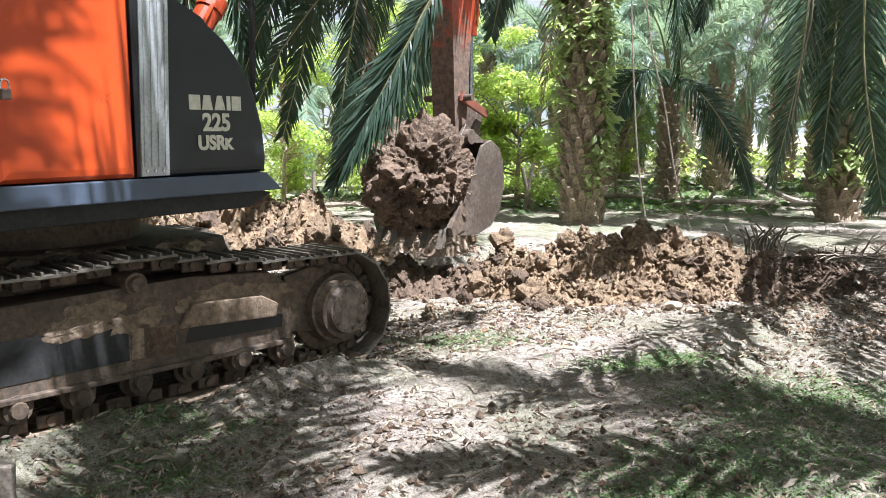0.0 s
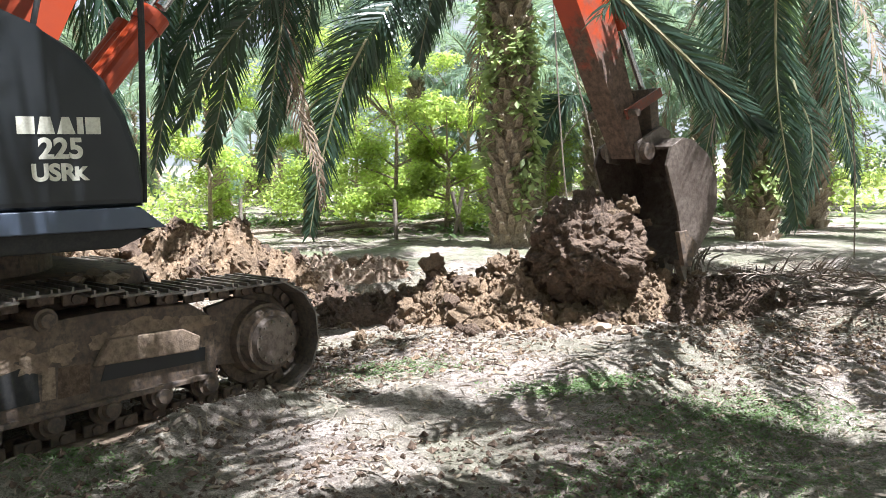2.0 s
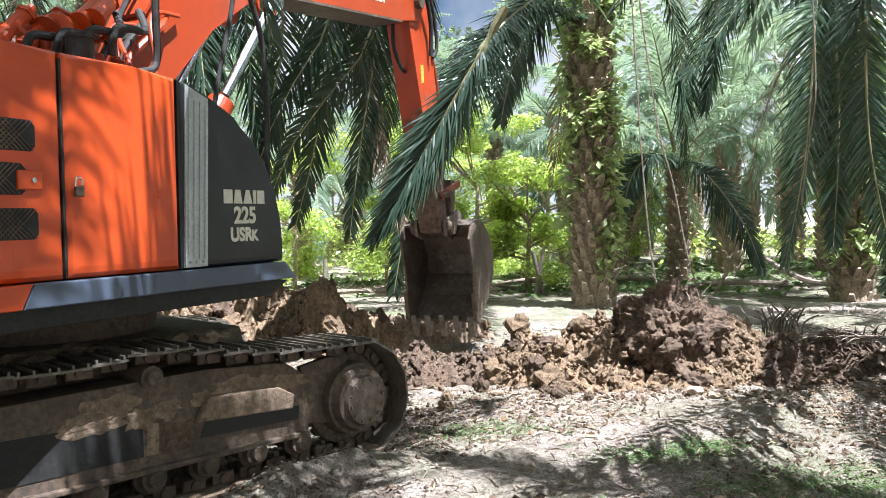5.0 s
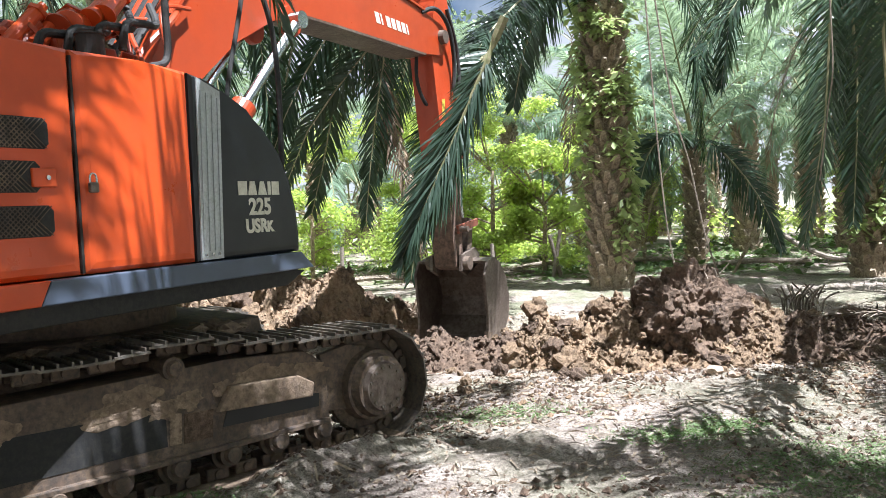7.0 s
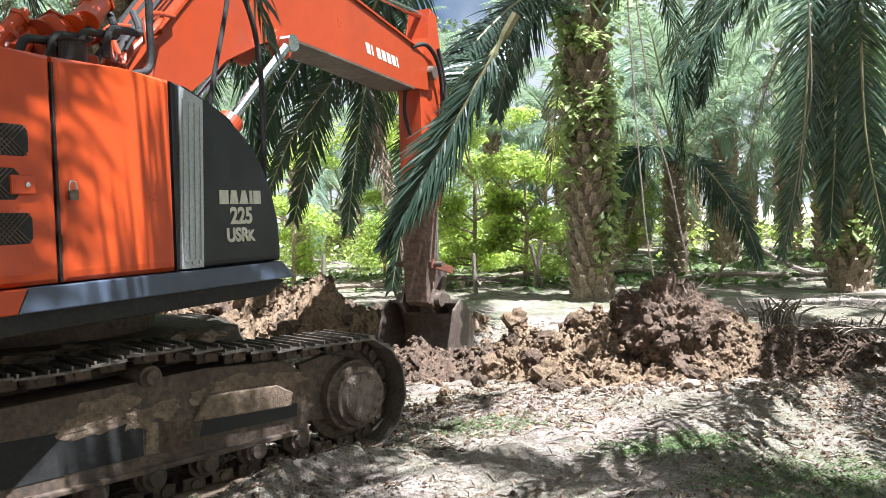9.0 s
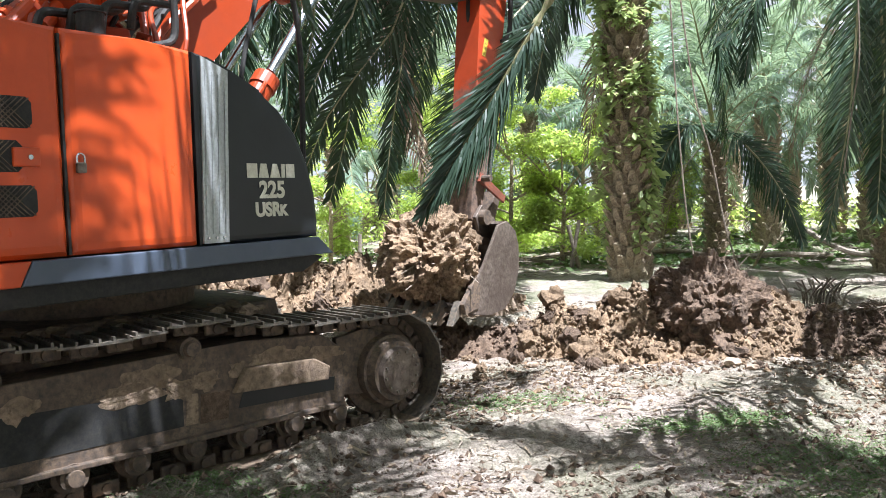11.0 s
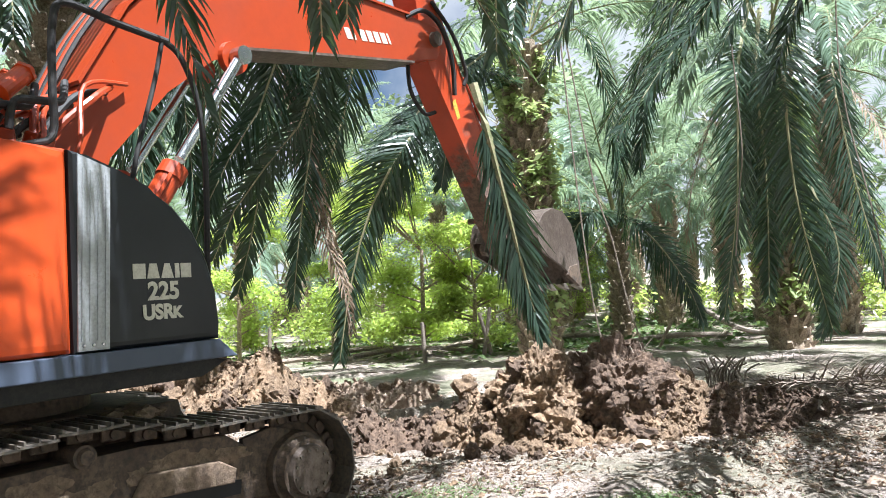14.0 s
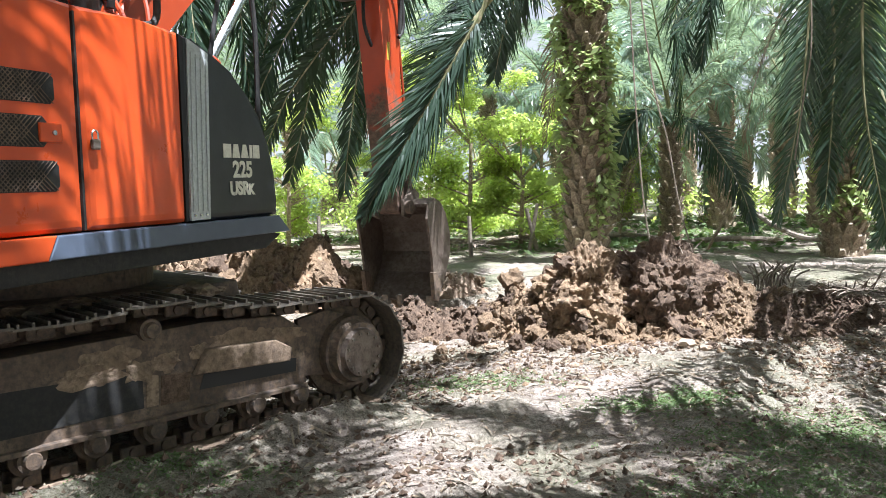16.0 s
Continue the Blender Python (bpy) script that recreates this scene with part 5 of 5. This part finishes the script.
for me in CLODS:
    me = me.copy()
    me.materials[0] = DARK_SOIL
    DARK_CLODS.append(me)


def heap(name, bumps, n, seed, label, mats=(0.8,), size=(0.03, 0.13), mat=SOIL, step=0.024):
    """A lumpy mound from overlapping bumps (x, y, half widths, height), with loose clods on it."""
    rng = random.Random(seed)
    x0 = min(b[0] - 1.6 * b[2] for b in bumps)
    x1 = max(b[0] + 1.6 * b[2] for b in bumps)
    y0 = min(b[1] - 1.6 * b[3] for b in bumps)
    y1 = max(b[1] + 1.6 * b[3] for b in bumps)

    def height(x, y):
        z = np.zeros_like(x)
        for bx, by, wx, wy, h in bumps:
            z = np.maximum(z, h * np.clip(1 - ((x - bx) / wx) ** 2 - ((y - by) / wy) ** 2, -0.3, 1) ** 1)
        rough = 0.20 * field(x, y, 2.4, seed) + 0.16 * (np.abs(field(x, y, 4.6, seed + 1)) - 0.3) + 0.17 * (np.abs(field(x, y, 8.0, seed + 2)) - 0.3) + 0.11 * field(x, y, 15.0, seed + 3) + 0.06 * field(x, y, 29.0, seed + 4)
        return z + rough * np.clip(z * 1.6 + 0.15, 0, 0.8) - 0.05
    xs, ys = np.arange(x0, x1, step), np.arange(y0, y1, step)
    gx, gy = np.meshgrid(xs, ys)
    gz = height(gx, gy) + ground_height(gx, gy)
    gz = np.where(height(gx, gy) < -0.02, ground_height(gx, gy) - 0.12, gz)
    w, hh = len(xs), len(ys)
    k = (np.arange(hh - 1)[:, None] * w + np.arange(w - 1)[None]).ravel()
    ob = empty(name, Matrix(), label, "soil heap")
    part("mound", mesh_of("mound", np.stack([gx.ravel(), gy.ravel(), gz.ravel()], 1).tolist(), np.stack([k, k + 1, k + w + 1, k + w], 1).tolist(), mat, True), None, ob, "crumbly packed soil")
    for i in range(n):
        for _ in range(30):
            x, y = rng.uniform(x0, x1), rng.uniform(y0, y1)
            z = float(height(np.array([x]), np.array([y]))[0])
            if z > 0.02 or rng.random() < 0.035:
                break
        s = rng.uniform(*size) * (1.4 if rng.random() < 0.15 else 1)
        part("clod", rng.choice(CLODS if rng.random() < mats[0] else DARK_CLODS), None, ob, m=pose(x, y, max(z, 0) + ground_at(x, y) + s * 0.15, rng.uniform(0, 360), rng.uniform(0, 360), rng.uniform(0, 360)) @ Matrix.Scale(s, 4))
    # fine crumbs all over the mound, joined
    g = np.random.RandomState(seed)
    x, y = g.uniform(x0, x1, n * 40), g.uniform(y0, y1, n * 40)
    z = height(x, y)
    ok = z > 0.02
    x, y, z = x[ok], y[ok], z[ok]
    r = 0.010 + 0.034 * g.rand(len(x)) ** 2.5
    z = z + ground_height(x, y) + r * 0.35
    v = np.empty((len(x) * 6, 3))
    for k, q in enumerate(((1, 0, 0), (0, 1, 0), (-1, 0, 0), (0, -1, 0), (0, 0, 0.9), (0, 0, -0.9))):
        v[k::6] = np.stack([x, y, z], 1) + (np.array(q) + g.normal(size=(len(x), 3)) * 0.28) * r[:, None]
    b = (np.arange(len(x)) * 6)[:, None]
    f = np.concatenate([b + [i, (i + 1) % 4, 4] for i in range(4)] + [b + [(i + 1) % 4, i, 5] for i in range(4)])
    tagged(part("loose_soil", mesh_of("loose_soil", v.tolist(), f.tolist(), mat, True), None, ob), "loose fine soil crumbs", kind="stuff")
    return ob


heap("soil_heap", [(1.1, 9.5, 0.75, 0.75, 0.56), (1.75, 9.7, 0.9, 0.9, 0.66), (2.6, 9.7, 0.85, 0.9, 0.64), (3.1, 9.6, 0.7, 0.8, 0.50), (0.6, 9.7, 0.6, 0.6, 0.32), (1.6, 9.0, 0.9, 0.5, 0.30), (2.5, 9.0, 0.8, 0.5, 0.26)], 300, 3, "freshly dug orange-brown soil heap of coarse clods", (0.85,), (0.03, 0.12))
heap("soil_spread", [(3.8, 9.6, 1.0, 0.9, 0.32), (4.5, 9.8, 1.0, 0.8, 0.22), (0.0, 10.0, 0.8, 0.5, 0.13), (-0.6, 9.5, 0.6, 0.4, 0.10), (-1.0, 9.8, 0.8, 0.5, 0.30), (-0.25, 9.8, 0.8, 0.5, 0.36), (0.45, 9.7, 0.7, 0.45, 0.30)], 220, 4, "low spread of dark crumbled soil beside the heap", (0.25,), (0.03, 0.10), DARK_SOIL)
heap("spoil_bank", [(-3.9, 11.6, 1.0, 0.8, 0.86), (-2.9, 11.8, 0.9, 0.8, 0.92), (-2.1, 12.0, 0.7, 0.7, 0.98), (-1.5, 12.5, 0.7, 0.7, 0.5)], 170, 5, "pale brown spoil bank along the pit", (0.6,), (0.05, 0.16))
heap("clay_bank", [(-1.0, 12.9, 1.0, 0.5, 0.40), (-0.1, 13.0, 0.8, 0.45, 0.34)], 60, 6, "pale cut clay bank at the pit's edge", (0.9,), (0.03, 0.09), PALE_CLAY)

# ---- fence, logs, dry litter ----
for x, y, h, lean in ((-3.17, 19.8, 1.05, 2), (0.54, 18.9, 0.95, -2), (2.0, 19.8, 1.2, 10), (2.2, 19.8, 1.1, -14), (11.2, 22.5, 1.1, 3), (-7.5, 20.5, 1.0, -3)):
    bm = bmesh.new()
    cyl(bm, (0, 0, -0.1), (0.01, 0, h), 0.055, 0.045, 9)
    ob = part("fence_post", bm, WOOD, None, m=pose(x, y, ground_at(x, y), 0, lean, 0))
    tagged(ob, "grey weathered wooden fence post", "fence post", "fence posts")


def log(pts, r, label, mat=WOOD, name="fallen_branch"):
    bm = tube(bmesh.new(), curve_pts(pts, 5), r, 8)
    return tagged(part(name, bm, mat, None), label, "branch")


log([(6.1, 19.0, 0.0), (6.25, 18.9, 0.35), (6.45, 18.8, 0.75)], 0.04, "dark leaning stick stuck in the ground", BARK)
log([(8.3, 22.0, 0.75), (8.6, 21.0, 0.35), (9.0, 20.2, 0.12), (9.8, 19.6, 0.08)], 0.07, "bent grey fallen branch", WOOD)
for k, (x, y, a, L) in enumerate(((-2.5, 20.8, 8, 2.5), (0.2, 21.5, -12, 3.0), (-1.0, 23.0, 20, 2.6), (2.6, 22.6, -6, 2.8), (7.0, 20.4, 5, 3.0), (4.8, 22.0, -15, 2.2))):
    c, s = math.cos(radians(a)), math.sin(radians(a))
    log([(x - c * L / 2, y - s * L / 2, 0.06), (x, y, 0.16 + 0.05 * (k % 2)), (x + c * L / 2, y + s * L / 2, 0.06)], 0.07, "pale fallen palm stalk on the ground", DRY, "fallen_stalk")
DRY_FROND = [frond_mesh("dry_frond", arc(2.8, 8, -6, 1.0, 0.15 * s), 40, 0.55, 0.10, 30 + i, DRY, DRY, 0.022, 0.025, 0.25) for i, s in enumerate((1, -1, 0.3))]
rr = random.Random(8)
for k in range(22):
    if k < 12:
        x, y = rr.uniform(4.0, 7.2), rr.uniform(9.0, 11.6)
    else:
        x, y = rr.uniform(-4.5, 8.0), rr.uniform(19.5, 25)
    ob = new("dry_frond", rr.choice(DRY_FROND))
    ob.matrix_basis = pose(x, y, ground_at(x, y) + rr.uniform(0.04, 0.30 if k < 12 else 0.1), rr.uniform(-25, 25), rr.uniform(-6, 2), rr.uniform(0, 360))
    tagged(ob, "dry brown palm frond lying on the ground", "dry frond", "fallen dry fronds")
stub = empty("dry_stump", pose(4.75, 12.1, 0), "bleached dry palm stubble clump", "stump")
for k in range(26):
    bm = bmesh.new()
    a = rr.uniform(0, 6.28)
    p = Vector((rr.uniform(-0.35, 0.35), rr.uniform(-0.15, 0.15), 0))
    tube(bm, curve_pts([p, p + Vector((0.05 * math.cos(a), 0.05 * math.sin(a), 0.25)), p + Vector((0.25 * math.cos(a), 0.2 * math.sin(a), rr.uniform(0.3, 0.5)))], 3), 0.014, 4)
    part("stalk", bm, DRY, stub)


def scatter_strips(name, n, region, size, mat, seed, label, category):
    """Twigs and leaf scraps lying on the ground, one joined litter."""
    rng = np.random.RandomState(seed)
    x, y = rng.uniform(region[0], region[1], n), rng.uniform(region[2], region[3], n)
    a = rng.rand(n) * 6.28
    L = size * (0.25 + 1.2 * rng.rand(n) ** 3)
    w = 0.0025 + 0.008 * rng.rand(n) ** 3
    dx, dy = np.cos(a) * L / 2, np.sin(a) * L / 2
    ox, oy = -np.sin(a) * w, np.cos(a) * w
    v = np.empty((n * 6, 3))
    for k, (s, o) in enumerate(((-1, -1), (-1, 1), (0, -1), (0, 1), (1, -0.4), (1, 0.4))):
        px, py = x + dx * s + ox * o, y + dy * s + oy * o
        v[k::6, 0], v[k::6, 1] = px, py
        v[k::6, 2] = ground_height(px, py) + 0.008 + (0.03 * rng.rand(n) if s == 0 else 0.012 * rng.rand(n))
    b = (np.arange(n) * 6)[:, None]
    f = np.concatenate([b + [0, 1, 3, 2], b + [2, 3, 5, 4]])
    tagged(new(name, mesh_of(name, v.tolist(), f.tolist(), mat)), label, category, kind="stuff")


scatter_strips("leaf_litter", 5500, (-4.5, 7.5, 3.2, 13.5), 0.16, DRY, 1, "scattered dry twigs and leaf scraps on mud", "litter")
scatter_strips("dark_litter", 11000, (-4.5, 7.5, 3.2, 13.5), 0.13, BARK, 2, "dark rotting leaf scraps on mud", "litter")
scatter_strips("twig_pile", 1500, (3.6, 7.6, 8.6, 11.8), 0.7, DRY, 3, "dry twigs heaped beside the soil", "litter")
scatter_strips("far_litter", 2600, (-6, 12, 17.5, 27), 0.9, DRY, 4, "dry frond litter between the palms", "litter")


def weeds(name, patches, n, size, seed):
    rng = np.random.RandomState(seed)
    pts = []
    for _ in range(n):
        px, py, rx, ry = patches[rng.randint(len(patches))]
        x, y = px + rng.normal() * rx * 0.5, py + rng.normal() * ry * 0.5
        pts.append((x, y, ground_at(x, y) + 0.012))
    return tagged(new(name, leaf_cloud(name, pts, (0.03, 0.03, 0.012), n * 2, size, WEED, seed, 0.0)), "small creeping green weeds on damp mud", "weeds", kind="stuff")


weeds("weed_patch", ((1.3, 4.25, 0.7, 0.5), (1.75, 4.5, 0.6, 0.5), (2.3, 5.3, 0.7, 0.6), (1.9, 6.4, 0.3, 0.25), (-1.8, 5.0, 0.7, 0.25), (1.9, 4.2, 1.0, 0.8), (2.4, 4.7, 0.9, 0.8), (1.2, 4.0, 0.6, 0.4), (2.2, 5.6, 0.8, 0.5), (-1.6, 4.4, 0.6, 0.3), (0.2, 7.2, 0.7, 0.3), (1.5, 6.4, 0.5, 0.3), (3.0, 5.6, 0.6, 0.6)), 12000, 0.026, 4)
weeds("grass_cover", ((2, 23, 4, 4), (9, 25, 4, 5), (5.5, 21, 3, 2), (-3, 26, 4, 4), (12, 30, 4, 4), (4, 30, 5, 5)), 5000, 0.22, 6)
for x, y, s in ((1.66, 5.3, 0.045), (3.87, 6.6, 0.11), (2.40, 8.3, 0.10), (2.55, 8.15, 0.07), (4.1, 6.5, 0.07), (1.13, 7.7, 0.06), (0.4, 8.6, 0.07)):
    ob = new("stone", lump_mesh("stone", (s, s * 0.8, s * 0.5), PALE_CLAY, x + y, 2, 0.3))
    ob.matrix_basis = pose(x, y, ground_at(x, y) + s * 0.25)
    tagged(ob, "pale lump of dried clay on the mud", "stone", "clay lumps")
ob = part("plank", box(bmesh.new(), pose(0, 0, 0), (0.75, 0.12, 0.04), 0.01), WOOD, None, m=pose(-0.95, 9.32, ground_at(-0.95, 9.32) + 0.05, 4, 3, 12))
tagged(ob, "grey wooden plank on the churned soil", "plank")
ob = part("timber_stake", box(bmesh.new(), pose(0, 0, 0.2), (0.07, 0.07, 0.5), 0.008), WOOD, None, m=pose(-2.07, 3.60, -0.09, 0, 3, 10))
tagged(ob, "short brown timber stake standing in mud", "stake")

# ---- what moves: soil loads, crumbs and the frond caught by the arm ----
LOADS = []
for k, (mat, size, seed, rel, land, rest, pick) in enumerate((
        (DARK_SOIL, (0.56, 0.60, 0.58), 2, 1.55, 2.15, (2.42, 9.36, 0.42), -1.0),
        (SOIL, (0.50, 0.52, 0.54), 9, 12.35, 12.9, (1.50, 9.26, 0.42), 9.8))):
    me = lump_mesh("soil_load", size, mat, seed, 6, 0.3)
    for v in me.vertices:
        q = v.co.copy()
        k = 1.22 - 0.42 * (q.z / size[2] * 0.5 + 0.5)
        j = 0.10 * abs(noise.noise(q * 4.0)) + 0.08 * abs(noise.noise(q * 8.0)) + 0.025 * noise.noise(q * 17.0) + 0.012 * noise.noise(q * 37.0)
        v.co = Vector((q.x * k, q.y * k, q.z)) + q.normalized() * j
    ob = new("soil_load", me)
    tagged(ob, ("dark rooty" if k == 0 else "orange-brown") + " lump of soil dug up by the bucket", "soil", "dug soil loads")
    LOADS.append((ob, (0.0, 0.84, -0.24), rel, land, rest, pick))
    rr = random.Random(70 + k)
    for j in range(46):
        d = Vector((rr.gauss(0, 1), rr.gauss(0, 1), rr.gauss(0, 1))).normalized()
        at = Vector((d.x * size[0], d.y * size[1], d.z * size[2])) * 1.04
        if j < 30:
            part("clump", rr.choice(DARK_CLODS if rr.random() < (0.8 if mat is DARK_SOIL else 0.25) else CLODS), None, ob, m=Matrix.Translation(at) @ pose(0, 0, 0, rr.uniform(0, 360), rr.uniform(0, 360), 0) @ Matrix.Scale(rr.uniform(0.06, 0.16), 4))
        else:
            e = at + d * rr.uniform(0.05, 0.2) + Vector((rr.uniform(-0.1, 0.1), rr.uniform(-0.1, 0.1), rr.uniform(-0.1, 0.1)))
            part("root", tube(bmesh.new(), curve_pts([at * 0.9, at * 1.05, e], 3), 0.006, 4), DRY, ob, "thin pale torn root")
    for j in range(40):
        me = rr.choice(DARK_CLODS if (k == 0) == (rr.random() < 0.7) else CLODS)
        c = new("soil_clod", me)
        s = rr.uniform(0.04, 0.13)
        c.scale = (s, s, s)
        tagged(c, "crumbling clod of soil falling from the bucket", "clod", "falling clods")
        r0 = rel + (rr.uniform(-1.5, 0.7) if k == 0 else rr.uniform(-0.9, 0.5))
        r0 = max(r0, 0.02) if k == 0 else r0
        LOADS.append((c, (rr.uniform(-0.5, 0.5), rr.uniform(0.35, 1.2), rr.uniform(-0.55, 0.1)), r0, r0 + 0.55, (rest[0] + rr.gauss(0, 0.45), rest[1] + rr.gauss(-0.12, 0.30), None), pick))

frond_pts = [(0, 0, 0.6), (0.04, 0.0, 0.2), (0.0, 0, -0.6), (-0.07, 0, -1.4), (-0.05, 0, -2.0)]
CAUGHT = new("palm_frond", frond_mesh("palm_frond", frond_pts, 0, 0.6, 0.22, 90))
for side in (0, 1):
    row = part("leaf_fringe", frond_mesh("leaf_fringe", frond_pts, 120, 0.66, 0.24, 90 + side, width=0.022, fan=(16, 50), worn=1.0 - 0.25 * side, rib=False), None, CAUGHT)
    tagged(row, "narrow dark green leaflets", kind="stuff")
tagged(CAUGHT, "dark green palm frond brushed aside by the arm", "frond")


def crumbs(name, n, region, seed, mat, label):
    """Small mud crumbs pressed into the ground, one joined litter."""
    rng = np.random.RandomState(seed)
    x, y = rng.uniform(region[0], region[1], n), rng.uniform(region[2], region[3], n)
    keep = field(x, y, 0.7, 30) + 0.5 * rng.rand(n) > 0.15
    x, y = x[keep], y[keep]
    n = len(x)
    r = 0.008 + 0.026 * rng.rand(n) ** 3
    z = ground_height(x, y) + r * 0.3
    v = np.empty((n * 6, 3))
    for k, d in enumerate(((1, 0, 0), (0, 1, 0), (-1, 0, 0), (0, -1, 0), (0, 0, 0.9), (0, 0, -0.9))):
        v[k::6] = np.stack([x, y, z], 1) + np.array(d) * r[:, None] * (0.7 + 0.6 * rng.rand(n, 1)) + rng.normal(size=(n, 3)) * r[:, None] * 0.2
    b = (np.arange(n) * 6)[:, None]
    f = np.concatenate([b + [i, (i + 1) % 4, 4] for i in range(4)] + [b + [(i + 1) % 4, i, 5] for i in range(4)])
    tagged(new(name, mesh_of(name, v.tolist(), f.tolist(), mat)), label, "mud crumbs", kind="stuff")


crumbs("mud_crumbs", 20000, (-4.5, 6.5, 3.0, 11.0), 3, DARK_SOIL, "dark mud crumbs strewn over the ground")
crumbs("clay_crumbs", 4000, (-1.5, 5.0, 6.5, 11.5), 4, SOIL, "brown clay crumbs strewn round the heap")

# seconds, foot x and z, tip x and z of the frond that the arm pushes
SWEPT = (
    (0, -0.10, 3.14, -0.90, 1.71),
    (0.5, 0.78, 3.01, 0.12, 1.88),
    (1, 1.50, 3.10, 1.35, 2.20),
    (1.5, 2.87, 3.32, 3.66, 1.50),
    (2, 2.49, 3.37, 3.94, 2.15),
    (2.5, 2.21, 3.45, 3.66, 1.61),
    (3, 1.79, 3.51, 3.01, 1.33),
    (3.5, 1.20, 3.54, 2.06, 1.32),
    (4, 0.36, 3.22, 0.74, 1.50),
    (4.5, 0.37, 3.54, -0.86, 1.21),
    (5, 0.22, 3.42, -1.17, 1.13),
    (7.5, 0.15, 3.14, -0.85, 1.03),
    (8, 0.19, 3.41, -1.09, 0.90),
    (9, 0.37, 3.32, -1.04, 1.04),
    (11.5, 0.46, 3.38, -0.88, 1.30),
    (12, 0.84, 3.41, 0.31, 1.48),
    (12.5, 1.26, 3.64, 1.61, 1.62),
    (13, 1.46, 3.38, 2.55, 1.23),
    (13.5, 1.39, 3.41, 2.09, 1.36),
    (14, 0.98, 3.23, 1.34, 1.47),
    (14.5, 0.48, 3.45, 0.41, 1.85),
    (15, 0.38, 3.37, -0.79, 1.20),
    (15.5, 0.21, 3.19, -1.07, 0.97),
    (16, 0.21, 3.24, -1.13, 1.08),
)


def heap_top(x, y):
    d = min(1.0, abs(x - 1.9) / 1.7)
    return max(0.05, 0.62 * (1 - d * d) * max(0.0, 1 - ((y - 9.6) / 1.0) ** 2)) + 0.02


def motions():
    times = [0.2 * k for k in range(81)]
    rows = {}
    known = {}

    def poses(t):
        k = round(t * FPS)
        if k not in known:
            known[k] = linkage(t)
        return known[k]
    for t in times:
        for ob, m in linkage(t).items():
            rows.setdefault(ob, []).append((t, m))
    for ob, r in rows.items():
        walk(ob, r)
    base = pose(*CENTRE, 0)
    for ob, off, rel, land, rest, pick in LOADS:
        def held(t):
            if pick > 0 and t < 10.0:
                m = base @ poses(10.0)[bucket] @ Matrix.Translation(off)
                return Matrix.Translation((0, 0, -1.15 * min(1.0, (10.0 - t) / 0.8))) @ m
            return base @ poses(min(max(t, pick), 16.0))[bucket] @ Matrix.Translation(off)
        gone = held(rel)
        start = gone.translation.copy()
        end = Vector((rest[0], rest[1], rest[2] if rest[2] is not None else heap_top(rest[0], rest[1])))
        keys = [t for t in times if t < rel - 0.05] + [rel + (land - rel) * k / 6 for k in range(7)] + [t for t in times if t > land + 0.05]
        keys = sorted({round(t * FPS) / FPS for t in keys if 0 <= t <= 16})
        out = []
        for t in keys:
            if t <= rel:
                m = held(t)
            else:
                u = min((t - rel) / (land - rel), 1.0)
                p = start.lerp(end, u)
                p.z = start.z + (end.z - start.z) * u * u
                m = Matrix.Translation(p) @ gone.to_quaternion().slerp(Euler((0, 0, 0.6)).to_quaternion(), u).to_matrix().to_4x4()
            out.append((t, m))
        walk(ob, out)
    out = []
    for t, x0, z0, x1, z1 in SWEPT:
        a, b = Vector((x0, 8.0, z0)), Vector((x1, 8.0, z1))
        out.append((t, look(a, b)))
    walk(CAUGHT, out)


motions()
